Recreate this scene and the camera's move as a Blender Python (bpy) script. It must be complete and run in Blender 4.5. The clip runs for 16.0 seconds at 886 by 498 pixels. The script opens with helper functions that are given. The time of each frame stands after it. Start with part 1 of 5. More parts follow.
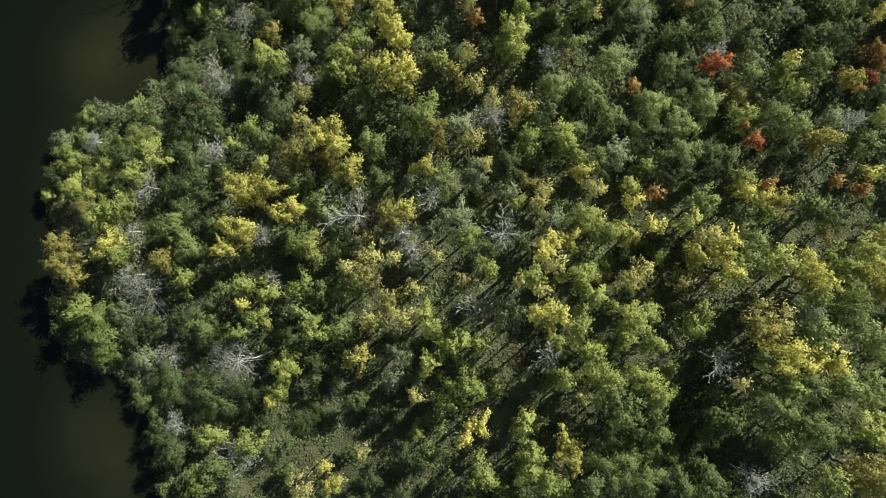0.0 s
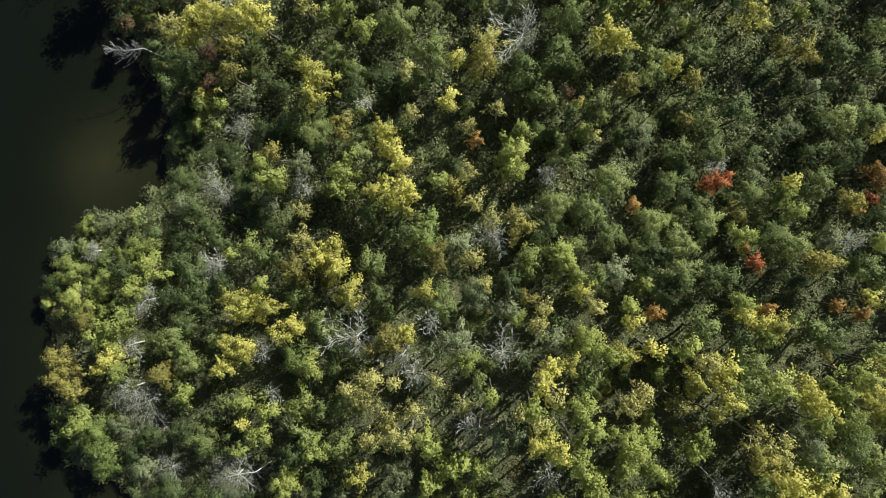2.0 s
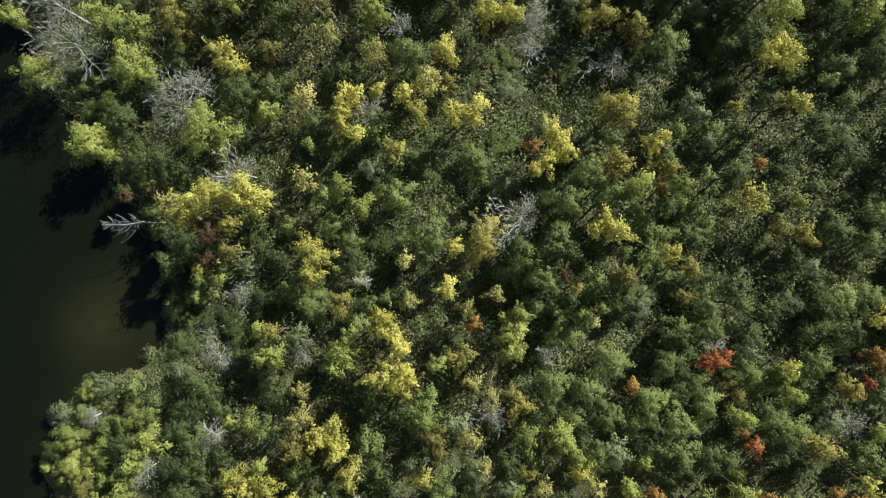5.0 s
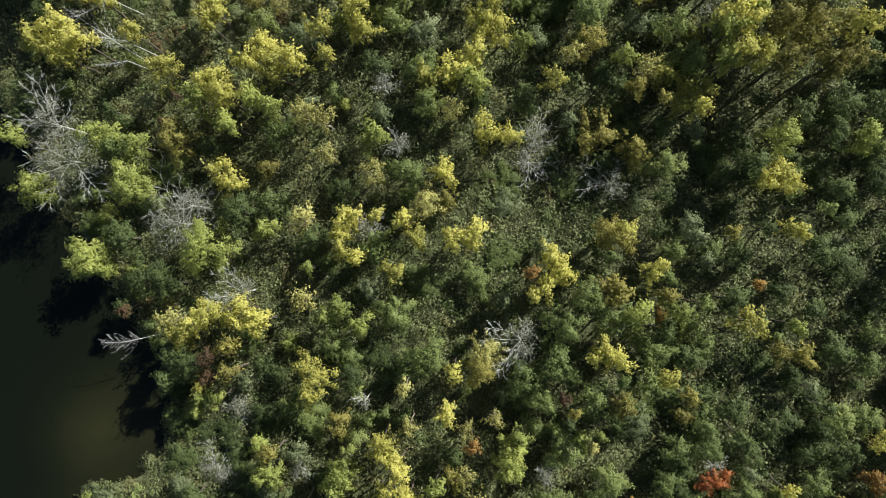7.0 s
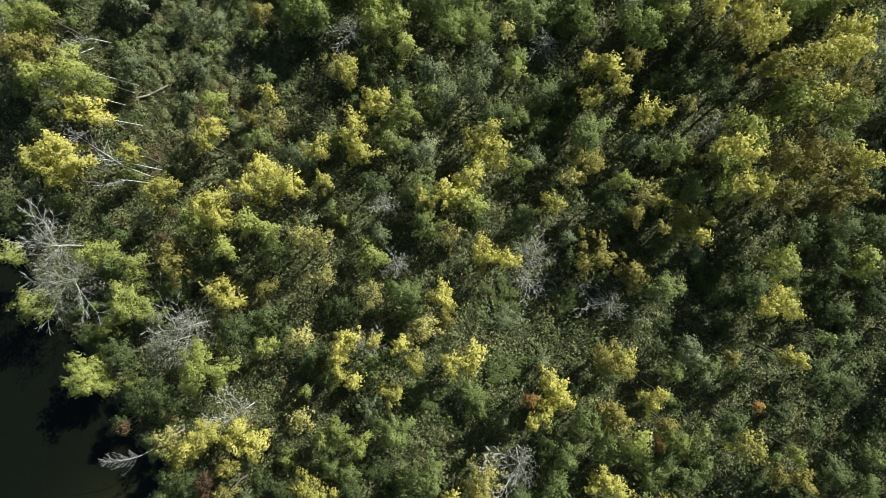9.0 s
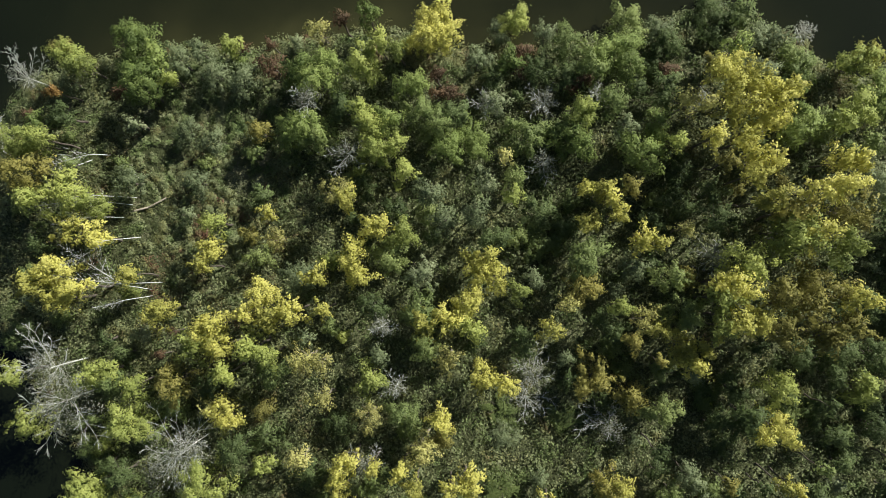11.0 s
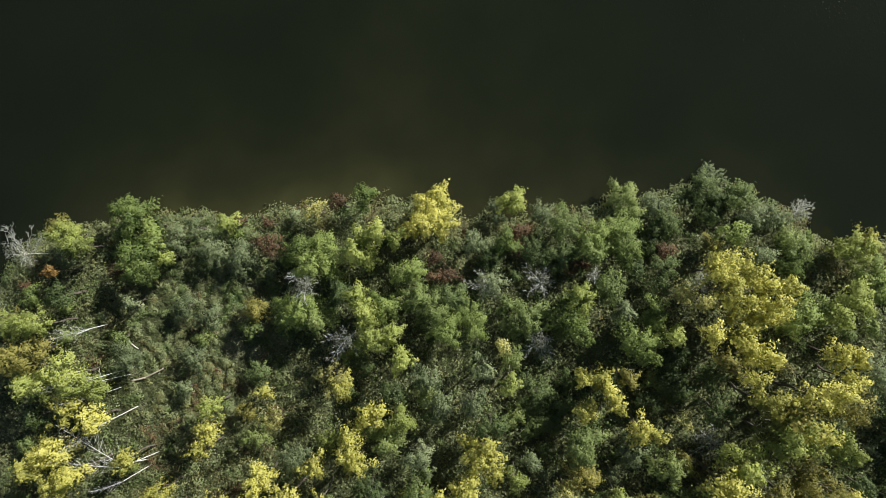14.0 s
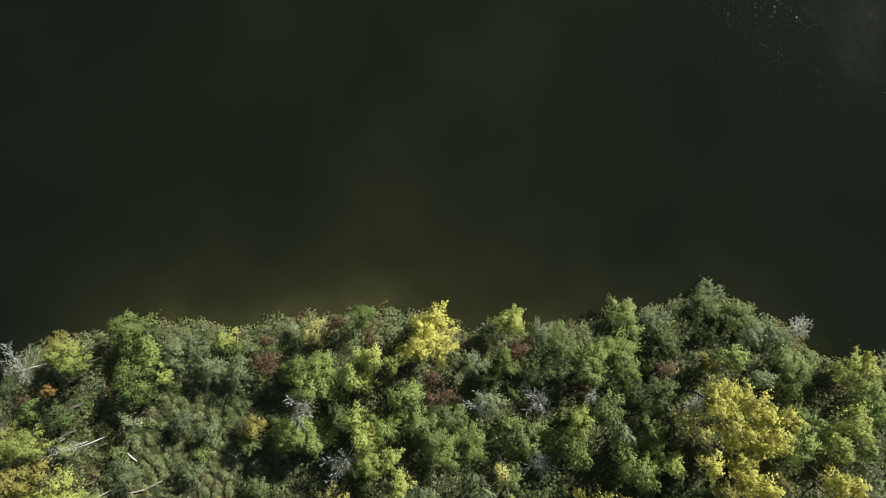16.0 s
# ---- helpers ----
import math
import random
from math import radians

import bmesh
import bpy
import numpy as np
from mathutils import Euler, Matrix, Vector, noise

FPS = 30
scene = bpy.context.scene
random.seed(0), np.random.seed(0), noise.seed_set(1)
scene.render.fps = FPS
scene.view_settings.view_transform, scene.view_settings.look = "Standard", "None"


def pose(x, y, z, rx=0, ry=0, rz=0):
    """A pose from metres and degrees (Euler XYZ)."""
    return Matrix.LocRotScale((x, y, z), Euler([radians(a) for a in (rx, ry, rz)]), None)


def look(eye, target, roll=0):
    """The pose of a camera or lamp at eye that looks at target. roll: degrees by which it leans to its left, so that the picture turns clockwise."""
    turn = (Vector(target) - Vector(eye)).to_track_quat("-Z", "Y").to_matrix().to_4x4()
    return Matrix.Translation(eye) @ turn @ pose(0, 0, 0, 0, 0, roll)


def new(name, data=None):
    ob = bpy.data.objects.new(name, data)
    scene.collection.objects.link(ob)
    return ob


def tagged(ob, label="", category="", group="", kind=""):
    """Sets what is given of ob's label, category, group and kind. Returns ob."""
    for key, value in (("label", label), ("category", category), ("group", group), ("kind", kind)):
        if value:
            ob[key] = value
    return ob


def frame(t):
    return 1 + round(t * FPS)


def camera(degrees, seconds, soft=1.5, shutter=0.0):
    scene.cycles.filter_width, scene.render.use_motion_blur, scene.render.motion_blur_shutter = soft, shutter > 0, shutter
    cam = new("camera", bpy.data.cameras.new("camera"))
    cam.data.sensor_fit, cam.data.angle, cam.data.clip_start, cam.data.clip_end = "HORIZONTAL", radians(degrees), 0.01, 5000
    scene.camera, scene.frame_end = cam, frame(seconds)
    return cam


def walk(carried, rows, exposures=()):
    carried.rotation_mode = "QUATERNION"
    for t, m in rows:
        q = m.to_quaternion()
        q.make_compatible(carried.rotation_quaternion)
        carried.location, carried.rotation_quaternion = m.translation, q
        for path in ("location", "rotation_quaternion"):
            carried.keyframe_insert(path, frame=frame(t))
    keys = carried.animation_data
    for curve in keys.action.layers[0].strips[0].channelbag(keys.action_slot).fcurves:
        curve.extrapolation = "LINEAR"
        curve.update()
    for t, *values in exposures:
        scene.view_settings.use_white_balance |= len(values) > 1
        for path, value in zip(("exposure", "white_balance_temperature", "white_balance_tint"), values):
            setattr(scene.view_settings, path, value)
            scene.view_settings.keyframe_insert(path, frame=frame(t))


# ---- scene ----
cam = camera(73.0, 16.0, soft=0.9)
# A level flight 72 m above the river, looking down, the lens leaning a little to one side.
def flight(t):
    s = t / 16.0
    x = -0.10 * s + 2.55 * s**2 - 0.74 * s**3
    y = 104.18 * s + 5.72 * s**2 - 12.05 * s**3 + 18.79 * s**4 - 9.64 * s**5
    return pose(x, y, 72.0 - 0.31 * s, 0, 3.38, -0.67 * s)



walk(cam, [(0.5 * k, flight(0.5 * k)) for k in range(33)], exposures=((0.0, 0.56), (16.0, 0.56)))

# ---- light ----
SUN_ELEVATION, SUN_BEARING = 32.5, 49.0
toward_sun = Vector((math.cos(radians(SUN_ELEVATION)) * math.sin(radians(SUN_BEARING)),
                     math.cos(radians(SUN_ELEVATION)) * math.cos(radians(SUN_BEARING)),
                     math.sin(radians(SUN_ELEVATION))))
world = bpy.data.worlds.new("sky")
scene.world = world
world.use_nodes = True
wn = world.node_tree.nodes
sky = wn.new("ShaderNodeTexSky")
sky.sky_type, sky.sun_disc = "NISHITA", False
sky.sun_elevation, sky.sun_rotation = radians(SUN_ELEVATION), radians(SUN_BEARING)
world.node_tree.links.new(sky.outputs["Color"], wn["Background"].inputs["Color"])
wn["Background"].inputs["Strength"].default_value = 0.038
lamp = bpy.data.lights.new("sun", "SUN")
lamp.energy, lamp.angle, lamp.color = 5.0, radians(0.53), (1.0, 0.955, 0.88)
sun = new("sun", lamp)
sun.matrix_world = look(toward_sun * 300, (0, 0, 0))


# ---- materials ----
def node_material(name):
    m = bpy.data.materials.new(name)
    m.use_nodes = True
    nt = m.node_tree
    return m, nt, nt.nodes["Principled BSDF"]


def ramp_node(nt, stops):
    r = nt.nodes.new("ShaderNodeValToRGB")
    while len(r.color_ramp.elements) < len(stops):
        r.color_ramp.elements.new(0.5)
    for e, (p, col) in zip(r.color_ramp.elements, stops):
        e.position, e.color = p, (*col, 1)
    return r


def math_node(nt, op, a, b):
    n = nt.nodes.new("ShaderNodeMath")
    n.operation = op
    for s, v in zip(n.inputs, (a, b)):
        if isinstance(v, (int, float)):
            s.default_value = v
        else:
            nt.links.new(v, s)
    return n.outputs[0]


def noise_node(nt, scale, detail=3.0, vector=None):
    n = nt.nodes.new("ShaderNodeTexNoise")
    n.inputs["Scale"].default_value, n.inputs["Detail"].default_value = scale, detail
    if vector is not None:
        nt.links.new(vector, n.inputs["Vector"])
    return n.outputs["Fac"]


def leaf_material(name, dark, mid, light, through_light=0.42, patchy=0.45):
    """Leaves: colour drifts from tree to tree, from bough to bough and from leaf to leaf; light shines through them."""
    m, nt, p = node_material(name)
    co = nt.nodes.new("ShaderNodeTexCoord").outputs["Object"]
    isle = nt.nodes.new("ShaderNodeNewGeometry").outputs["Random Per Island"]
    whole = nt.nodes.new("ShaderNodeObjectInfo").outputs["Random"]
    bough = noise_node(nt, 0.7, 2.0, co)
    v = math_node(nt, "ADD", math_node(nt, "MULTIPLY", isle, 0.22), math_node(nt, "MULTIPLY", whole, 0.46))
    v = math_node(nt, "ADD", v, math_node(nt, "MULTIPLY", math_node(nt, "SUBTRACT", bough, 0.32), patchy * 1.6))
    r = ramp_node(nt, ((0.08, dark), (0.5, mid), (0.95, light)))
    nt.links.new(v, r.inputs["Fac"])
    nt.links.new(r.outputs["Color"], p.inputs["Base Color"])
    p.inputs["Roughness"].default_value = 0.55
    p.inputs["Specular IOR Level"].default_value = 0.25
    tr = nt.nodes.new("ShaderNodeBsdfTranslucent")
    nt.links.new(r.outputs["Color"], tr.inputs["Color"])
    mix = nt.nodes.new("ShaderNodeMixShader")
    mix.inputs["Fac"].default_value = through_light
    nt.links.new(p.outputs[0], mix.inputs[1])
    nt.links.new(tr.outputs[0], mix.inputs[2])
    nt.links.new(mix.outputs[0], nt.nodes["Material Output"].inputs["Surface"])
    return m


LEAVES = {
    "yellow": leaf_material("yellow_leaves", (0.26, 0.275, 0.075), (0.55, 0.54, 0.14), (0.73, 0.705, 0.215)),
    "lime": leaf_material("yellow_green_leaves", (0.165, 0.21, 0.06), (0.345, 0.405, 0.115), (0.54, 0.585, 0.175)),
    "olive": leaf_material("mustard_leaves", (0.14, 0.145, 0.045), (0.31, 0.295, 0.085), (0.48, 0.45, 0.13)),
    "green": leaf_material("green_leaves", (0.10, 0.145, 0.05), (0.225, 0.29, 0.10), (0.385, 0.45, 0.165)),
    "fresh": leaf_material("fresh_green_leaves", (0.10, 0.15, 0.045), (0.235, 0.31, 0.092), (0.40, 0.48, 0.155)),
    "dark": leaf_material("dark_green_leaves", (0.054, 0.082, 0.032), (0.118, 0.165, 0.061), (0.21, 0.275, 0.107)),
    "silver": leaf_material("grey_green_leaves", (0.125, 0.165, 0.080), (0.245, 0.30, 0.155), (0.38, 0.43, 0.245)),
    "tan": leaf_material("straw_leaves", (0.26, 0.262, 0.09), (0.50, 0.495, 0.175), (0.67, 0.65, 0.26)),
    "red": leaf_material("red_leaves", (0.17, 0.07, 0.035), (0.42, 0.15, 0.06), (0.55, 0.26, 0.10)),
    "orange": leaf_material("orange_leaves", (0.20, 0.14, 0.05), (0.42, 0.26, 0.085), (0.56, 0.40, 0.13)),
    "maroon": leaf_material("maroon_leaves", (0.085, 0.062, 0.038), (0.165, 0.108, 0.062), (0.25, 0.175, 0.095)),
    "bare": leaf_material("last_grey_leaves", (0.20, 0.215, 0.165), (0.33, 0.35, 0.275), (0.45, 0.465, 0.38)),
}
WEEDS = leaf_material("weed_leaves", (0.085, 0.106, 0.045), (0.14, 0.165, 0.074), (0.20, 0.215, 0.105))


def undergrowth_material(name, redder=0.0, paler=1.0):
    """Shrubs of many kinds: each a few metres of dark green, mid green, grey-green, olive or reddish brown."""
    m, nt, p = node_material(name)
    co = nt.nodes.new("ShaderNodeTexCoord").outputs["Object"]
    isle = nt.nodes.new("ShaderNodeNewGeometry").outputs["Random Per Island"]
    kinds = noise_node(nt, 0.42, 2.0, co)
    drift = noise_node(nt, 0.05, 2.0, co)
    v = math_node(nt, "ADD", math_node(nt, "MULTIPLY", kinds, 0.8), math_node(nt, "MULTIPLY", drift, 0.35))
    v = math_node(nt, "ADD", v, math_node(nt, "ADD", math_node(nt, "MULTIPLY", isle, 0.10), redder))
    r = ramp_node(nt, ((0.36, (0.075, 0.115, 0.042)), (0.52, (0.135, 0.18, 0.066)), (0.63, (0.195, 0.225, 0.115)),
                       (0.73, (0.18, 0.195, 0.078)), (0.83, (0.16, 0.135, 0.072)), (0.91, (0.16, 0.09, 0.055))))
    nt.links.new(v, r.inputs["Fac"])
    shade = nt.nodes.new("ShaderNodeMix")
    shade.data_type, shade.blend_type = "RGBA", "MULTIPLY"
    shade.inputs["Factor"].default_value = 1.0
    tone = ramp_node(nt, ((0.0, (0.84 * paler,) * 3), (1.0, (1.0 * paler,) * 3)))
    nt.links.new(isle, tone.inputs["Fac"])
    nt.links.new(r.outputs["Color"], shade.inputs["A"])
    nt.links.new(tone.outputs["Color"], shade.inputs["B"])
    nt.links.new(shade.outputs["Result"], p.inputs["Base Color"])
    p.inputs["Roughness"].default_value = 0.6
    p.inputs["Specular IOR Level"].default_value = 0.2
    shine = nt.nodes.new("ShaderNodeBsdfTranslucent")
    nt.links.new(shade.outputs["Result"], shine.inputs["Color"])
    mix = nt.nodes.new("ShaderNodeMixShader")
    mix.inputs["Fac"].default_value = 0.35
    nt.links.new(p.outputs[0], mix.inputs[1])
    nt.links.new(shine.outputs[0], mix.inputs[2])
    nt.links.new(mix.outputs[0], nt.nodes["Material Output"].inputs["Surface"])
    return m


def bark_material(name, dark, light, scale):
    m, nt, p = node_material(name)
    co = nt.nodes.new("ShaderNodeTexCoord").outputs["Object"]
    fine = noise_node(nt, scale, 5.0, co)
    r = ramp_node(nt, ((0.3, dark), (0.7, light)))
    nt.links.new(fine, r.inputs["Fac"])
    nt.links.new(r.outputs["Color"], p.inputs["Base Color"])
    p.inputs["Roughness"].default_value = 0.85
    b = nt.nodes.new("ShaderNodeBump")
    b.inputs["Strength"].default_value, b.inputs["Distance"].default_value = 0.4, 0.02
    nt.links.new(fine, b.inputs["Height"])
    nt.links.new(b.outputs["Normal"], p.inputs["Normal"])
    return m


BARK = bark_material("grey_brown_bark", (0.05, 0.042, 0.032), (0.16, 0.14, 0.115), 6.0)
PALE_BARK = bark_material("bleached_wood", (0.50, 0.53, 0.51), (0.74, 0.76, 0.73), 4.0)
TWIG_BARK = bark_material("grey_dead_twigs", (0.45, 0.48, 0.44), (0.64, 0.67, 0.62), 4.0)
LOG_BARK = bark_material("weathered_log", (0.16, 0.14, 0.10), (0.34, 0.31, 0.25), 5.0)


def ground_material():
    m, nt, p = node_material("forest_floor")
    co = nt.nodes.new("ShaderNodeTexCoord").outputs["Object"]
    wide, fine = noise_node(nt, 0.35, 4.0, co), noise_node(nt, 4.5, 9.0, co)
    v = math_node(nt, "ADD", math_node(nt, "MULTIPLY", wide, 0.5), math_node(nt, "MULTIPLY", fine, 0.5))
    r = ramp_node(nt, ((0.34, (0.045, 0.050, 0.024)), (0.46, (0.080, 0.094, 0.040)), (0.57, (0.115, 0.130, 0.058)), (0.70, (0.155, 0.145, 0.085))))
    nt.links.new(v, r.inputs["Fac"])
    grass = nt.nodes.new("ShaderNodeAttribute")
    grass.attribute_name = "grass"
    turf = ramp_node(nt, ((0.40, (0.070, 0.080, 0.038)), (0.50, (0.125, 0.136, 0.068)), (0.60, (0.18, 0.172, 0.10))))
    nt.links.new(v, turf.inputs["Fac"])
    mix = nt.nodes.new("ShaderNodeMix")
    mix.data_type = "RGBA"
    nt.links.new(grass.outputs["Fac"], mix.inputs["Factor"])
    nt.links.new(r.outputs["Color"], mix.inputs["A"])
    nt.links.new(turf.outputs["Color"], mix.inputs["B"])
    nt.links.new(mix.outputs["Result"], p.inputs["Base Color"])
    p.inputs["Roughness"].default_value = 0.95
    b = nt.nodes.new("ShaderNodeBump")
    b.inputs["Strength"].default_value, b.inputs["Distance"].default_value = 0.9, 0.25
    nt.links.new(fine, b.inputs["Height"])
    nt.links.new(b.outputs["Normal"], p.inputs["Normal"])
    return m


def water_material():
    """Still river water, olive-black where deep, muddier over the shoals along the bank."""
    m, nt, p = node_material("river_water")
    co = nt.nodes.new("ShaderNodeTexCoord").outputs["Object"]
    shoal = nt.nodes.new("ShaderNodeAttribute")
    shoal.attribute_name = "shoal"
    cloud = noise_node(nt, 0.06, 4.0, co)
    v = math_node(nt, "MULTIPLY", shoal.outputs["Fac"], math_node(nt, "ADD", math_node(nt, "MULTIPLY", cloud, 1.6), 0.1))
    r = ramp_node(nt, ((0.0, (0.0050, 0.0074, 0.0040)), (0.2, (0.0088, 0.0117, 0.0056)), (0.5, (0.0205, 0.0225, 0.0098)), (1.0, (0.052, 0.053, 0.021))))
    nt.links.new(v, r.inputs["Fac"])
    nt.links.new(r.outputs["Color"], p.inputs["Base Color"])
    p.inputs["Roughness"].default_value = 0.9
    p.inputs["Specular IOR Level"].default_value = 0.0
    # the clear rippled surface over the turbid water
    p.inputs["Coat Weight"].default_value = 1.0
    p.inputs["Coat IOR"].default_value = 1.33
    p.inputs["Coat Roughness"].default_value = 0.07
    b = nt.nodes.new("ShaderNodeBump")
    b.inputs["Strength"].default_value, b.inputs["Distance"].default_value = 1.0, 1.0
    # small peaked wavelets, some cells steep and most calm, that come in flurries
    cells = nt.nodes.new("ShaderNodeTexVoronoi")
    cells.inputs["Scale"].default_value = 2.8
    nt.links.new(co, cells.inputs["Vector"])
    pick = nt.nodes.new("ShaderNodeSeparateColor")
    nt.links.new(cells.outputs["Color"], pick.inputs["Color"])
    steep = math_node(nt, "MULTIPLY", pick.outputs[0], 0.9)
    flurry = math_node(nt, "MINIMUM", math_node(nt, "ADD", math_node(nt, "MULTIPLY", noise_node(nt, 0.25, 2.0, co), 2.2), -0.1), 1.15)
    # the stretch along the bank lies in its lee
    place = nt.nodes.new("ShaderNodeSeparateXYZ")
    nt.links.new(co, place.inputs[0])
    open_water = math_node(nt, "MULTIPLY", math_node(nt, "SUBTRACT", place.outputs["Y"], 104.0), 0.045)
    open_water = math_node(nt, "MINIMUM", math_node(nt, "MAXIMUM", open_water, 0.15), 1.0)
    # wavelets made steeper towards the north-east, added so that sun glints gather there
    glint_gain = math_node(nt, "ADD", math_node(nt, "MULTIPLY", math_node(nt, "SUBTRACT", place.outputs["X"], 34.0), 0.05), math_node(nt, "MULTIPLY", math_node(nt, "SUBTRACT", place.outputs["Y"], 122.0), 0.07))
    glint_gain = math_node(nt, "ADD", math_node(nt, "MINIMUM", math_node(nt, "MAXIMUM", glint_gain, 0.0), 1.2), 0.8)
    open_water = math_node(nt, "MULTIPLY", open_water, glint_gain)
    peak = math_node(nt, "MAXIMUM", math_node(nt, "SUBTRACT", 0.4, cells.outputs["Distance"]), 0.0)
    crest = math_node(nt, "MULTIPLY", math_node(nt, "MULTIPLY", peak, steep), math_node(nt, "MULTIPLY", math_node(nt, "MULTIPLY", flurry, open_water), 0.07))
    ripple = math_node(nt, "ADD", crest, math_node(nt, "MULTIPLY", noise_node(nt, 0.9, 1.0, co), 0.006))
    nt.links.new(ripple, b.inputs["Height"])
    nt.links.new(b.outputs["Normal"], p.inputs["Coat Normal"])
    return m


# ---- land and water ----
WATER_LEVEL = 0.0
# The bank in plan: its west side by y, its north side by x.
WEST_Y = (-70, -31, -25, -20.6, -16.8, -13.3, -7, -0.6, 7, 12.8, 16.6, 18.4, 21.7, 27, 33.4, 38.3, 42.2, 48, 51.5, 56, 61, 65, 72, 80, 86, 130)
WEST_X = (-38, -38, -38.6, -40, -42.7, -50.5, -52.5, -53, -53.5, -51, -47, -40.5, -37.8, -37.7, -38.2, -42, -44.6, -47.2, -51, -53.4, -55, -59, -64, -66, -64, -62)
NORTH_X = (-90, -64, -58.6, -56.7, -53.4, -49, -44, -36.7, -26, -20.4, -14, -8.6, -0.5, 5, 11.6, 18.2, 23.4, 26.7, 33, 37.6, 40.7, 44, 48, 56, 70, 100, 400)
NORTH_Y = (82, 85, 89, 92, 94.5, 96.2, 97.2, 97.8, 97.5, 98.4, 98.9, 99.1, 96.6, 96.8, 97.8, 98.5, 99, 100.6, 99.4, 97, 94, 92.3, 93.2, 96, 100, 104, 110)


def field(x, y, size, seed):
    """Smooth random hills between -1 and 1, with bumps of about that many metres; x and y may be arrays."""
    x, y = np.asarray(x, float) / size + seed * 17.13, np.asarray(y, float) / size - seed * 9.71
    i, j = np.floor(x), np.floor(y)
    u, v = x - i, y - j
    u, v = u * u * (3 - 2 * u), v * v * (3 - 2 * v)

    def at(a, b):
        h = np.sin(a * 127.1 + b * 311.7 + seed * 74.7) * 43758.5453
        return 2 * (h - np.floor(h)) - 1

    return (at(i, j) * (1 - u) + at(i + 1, j) * u) * (1 - v) + (at(i, j + 1) * (1 - u) + at(i + 1, j + 1) * u) * v


def inland(x, y):
    """Metres from the waterline, positive on land."""
    west = (x - np.interp(y, WEST_Y, WEST_X)) * 0.85
    north = np.interp(x, NORTH_X, NORTH_Y) - y
    return np.minimum(west, north) + 0.7 * field(x, y, 2.6, 1) + 0.35 * field(x, y, 0.9, 2)


def ground_height(x, y):
    d = inland(x, y)
    land = np.minimum(d * 0.4, 0.8) + (0.4 * field(x, y, 14, 3) + 0.5) * np.clip(d / 8, 0, 1) + 0.12 * field(x, y, 2.2, 4) * np.clip(d / 2, 0, 1)
    return np.where(d < 0, np.maximum(-3.0, 0.3 * d), land)


def clearing(x, y):
    """1 in the open grassy ground in the north-west of the wood, 0 under the trees."""
    return np.exp(-(((x + 33) / 11) ** 2 + ((y - 82) / 13) ** 2) ** 2)


def bare_floor(x, y):
    """1 where shrubs are thinned so that the gaps look dark as in shade, 0 elsewhere."""
    def hollow(cx, cy, rx, ry):
        return np.exp(-((((x - cx) / rx) ** 2 + ((y - cy) / ry) ** 2) ** 2))

    # the spot at (-26, 82) stands in for a tall tree's cast shade
    return np.clip(0.8 * (y < 12 + 3 * field(x, y, 8, 6)) + hollow(-26, 82, 4, 4), 0, 1)


def shoal_depth(x, y):
    """1 over the muddy shelf by the bank, 0 in the deep channel. The two western coves are the shallowest."""
    d = np.maximum(-inland(x, y), 0)
    coves = np.exp(-((x + 46) ** 2 / 50 + (y - 23) ** 2 / 60)) + np.exp(-((x + 47) ** 2 / 45 + (y + 25) ** 2 / 70))
    return np.minimum(1.0, np.clip((y - 92) / 12, 0, 1) * (0.07 + 0.17 * np.exp(-(((x + 3) / 44) ** 2))) + (0.25 + (y > 85) * (0.1 + 0.65 * np.exp(-(((x + 18) / 26) ** 2)))) * np.exp(-d / 4.5) + 0.52 * coves)


def mesh_object(name, verts, faces, material, smooth=False):
    me = bpy.data.meshes.new(name)
    me.from_pydata(verts, [], faces)
    me.materials.append(material)
    if smooth:
        me.polygons.foreach_set("use_smooth", [True] * len(me.polygons))
    me.update()
    return new(name, me)


def spread(near_low, near_high, step, far):
    """Grid lines: even over the seen stretch, wider and wider towards the horizon."""
    line = list(np.arange(near_low, near_high + step / 2, step))
    low, high, d = [near_low], [near_high], step
    while d < far:
        d *= 1.6
        low.append(low[-1] - d)
        high.append(high[-1] + d)
    return low[:0:-1] + line + high[1:]


def sheet(name, xs, ys, height, material):
    gx, gy = np.meshgrid(xs, ys)
    verts = np.stack([gx.ravel(), gy.ravel(), height(gx, gy).ravel()], 1).tolist()
    n = len(xs)
    faces = [(j * n + i, j * n + i + 1, (j + 1) * n + i + 1, (j + 1) * n + i) for j in range(len(ys) - 1) for i in range(n - 1)]
    return mesh_object(name, verts, faces, material, True)


ground = tagged(sheet("ground", spread(-70, 70, 1.0, 900), spread(-45, 115, 1.0, 900), ground_height, ground_material()),
                "brown forest floor of leaf litter and dry grass", "ground", kind="structure")
grass = ground.data.attributes.new("grass", "FLOAT", "POINT")
grass.data.foreach_set("value", clearing(*np.array([v.co.xy for v in ground.data.vertices]).T))
water = tagged(sheet("water", spread(-72, 72, 2.0, 900), spread(-46, 150, 2.0, 900), lambda x, y: 0 * x + WATER_LEVEL, water_material()),
               "still dark olive-brown river water", "river", kind="structure")
shoal = water.data.attributes.new("shoal", "FLOAT", "POINT")
shoal.data.foreach_set("value", shoal_depth(*np.array([v.co.xy for v in water.data.vertices]).T))


# ---- growing things ----
rng = np.random.default_rng(11)


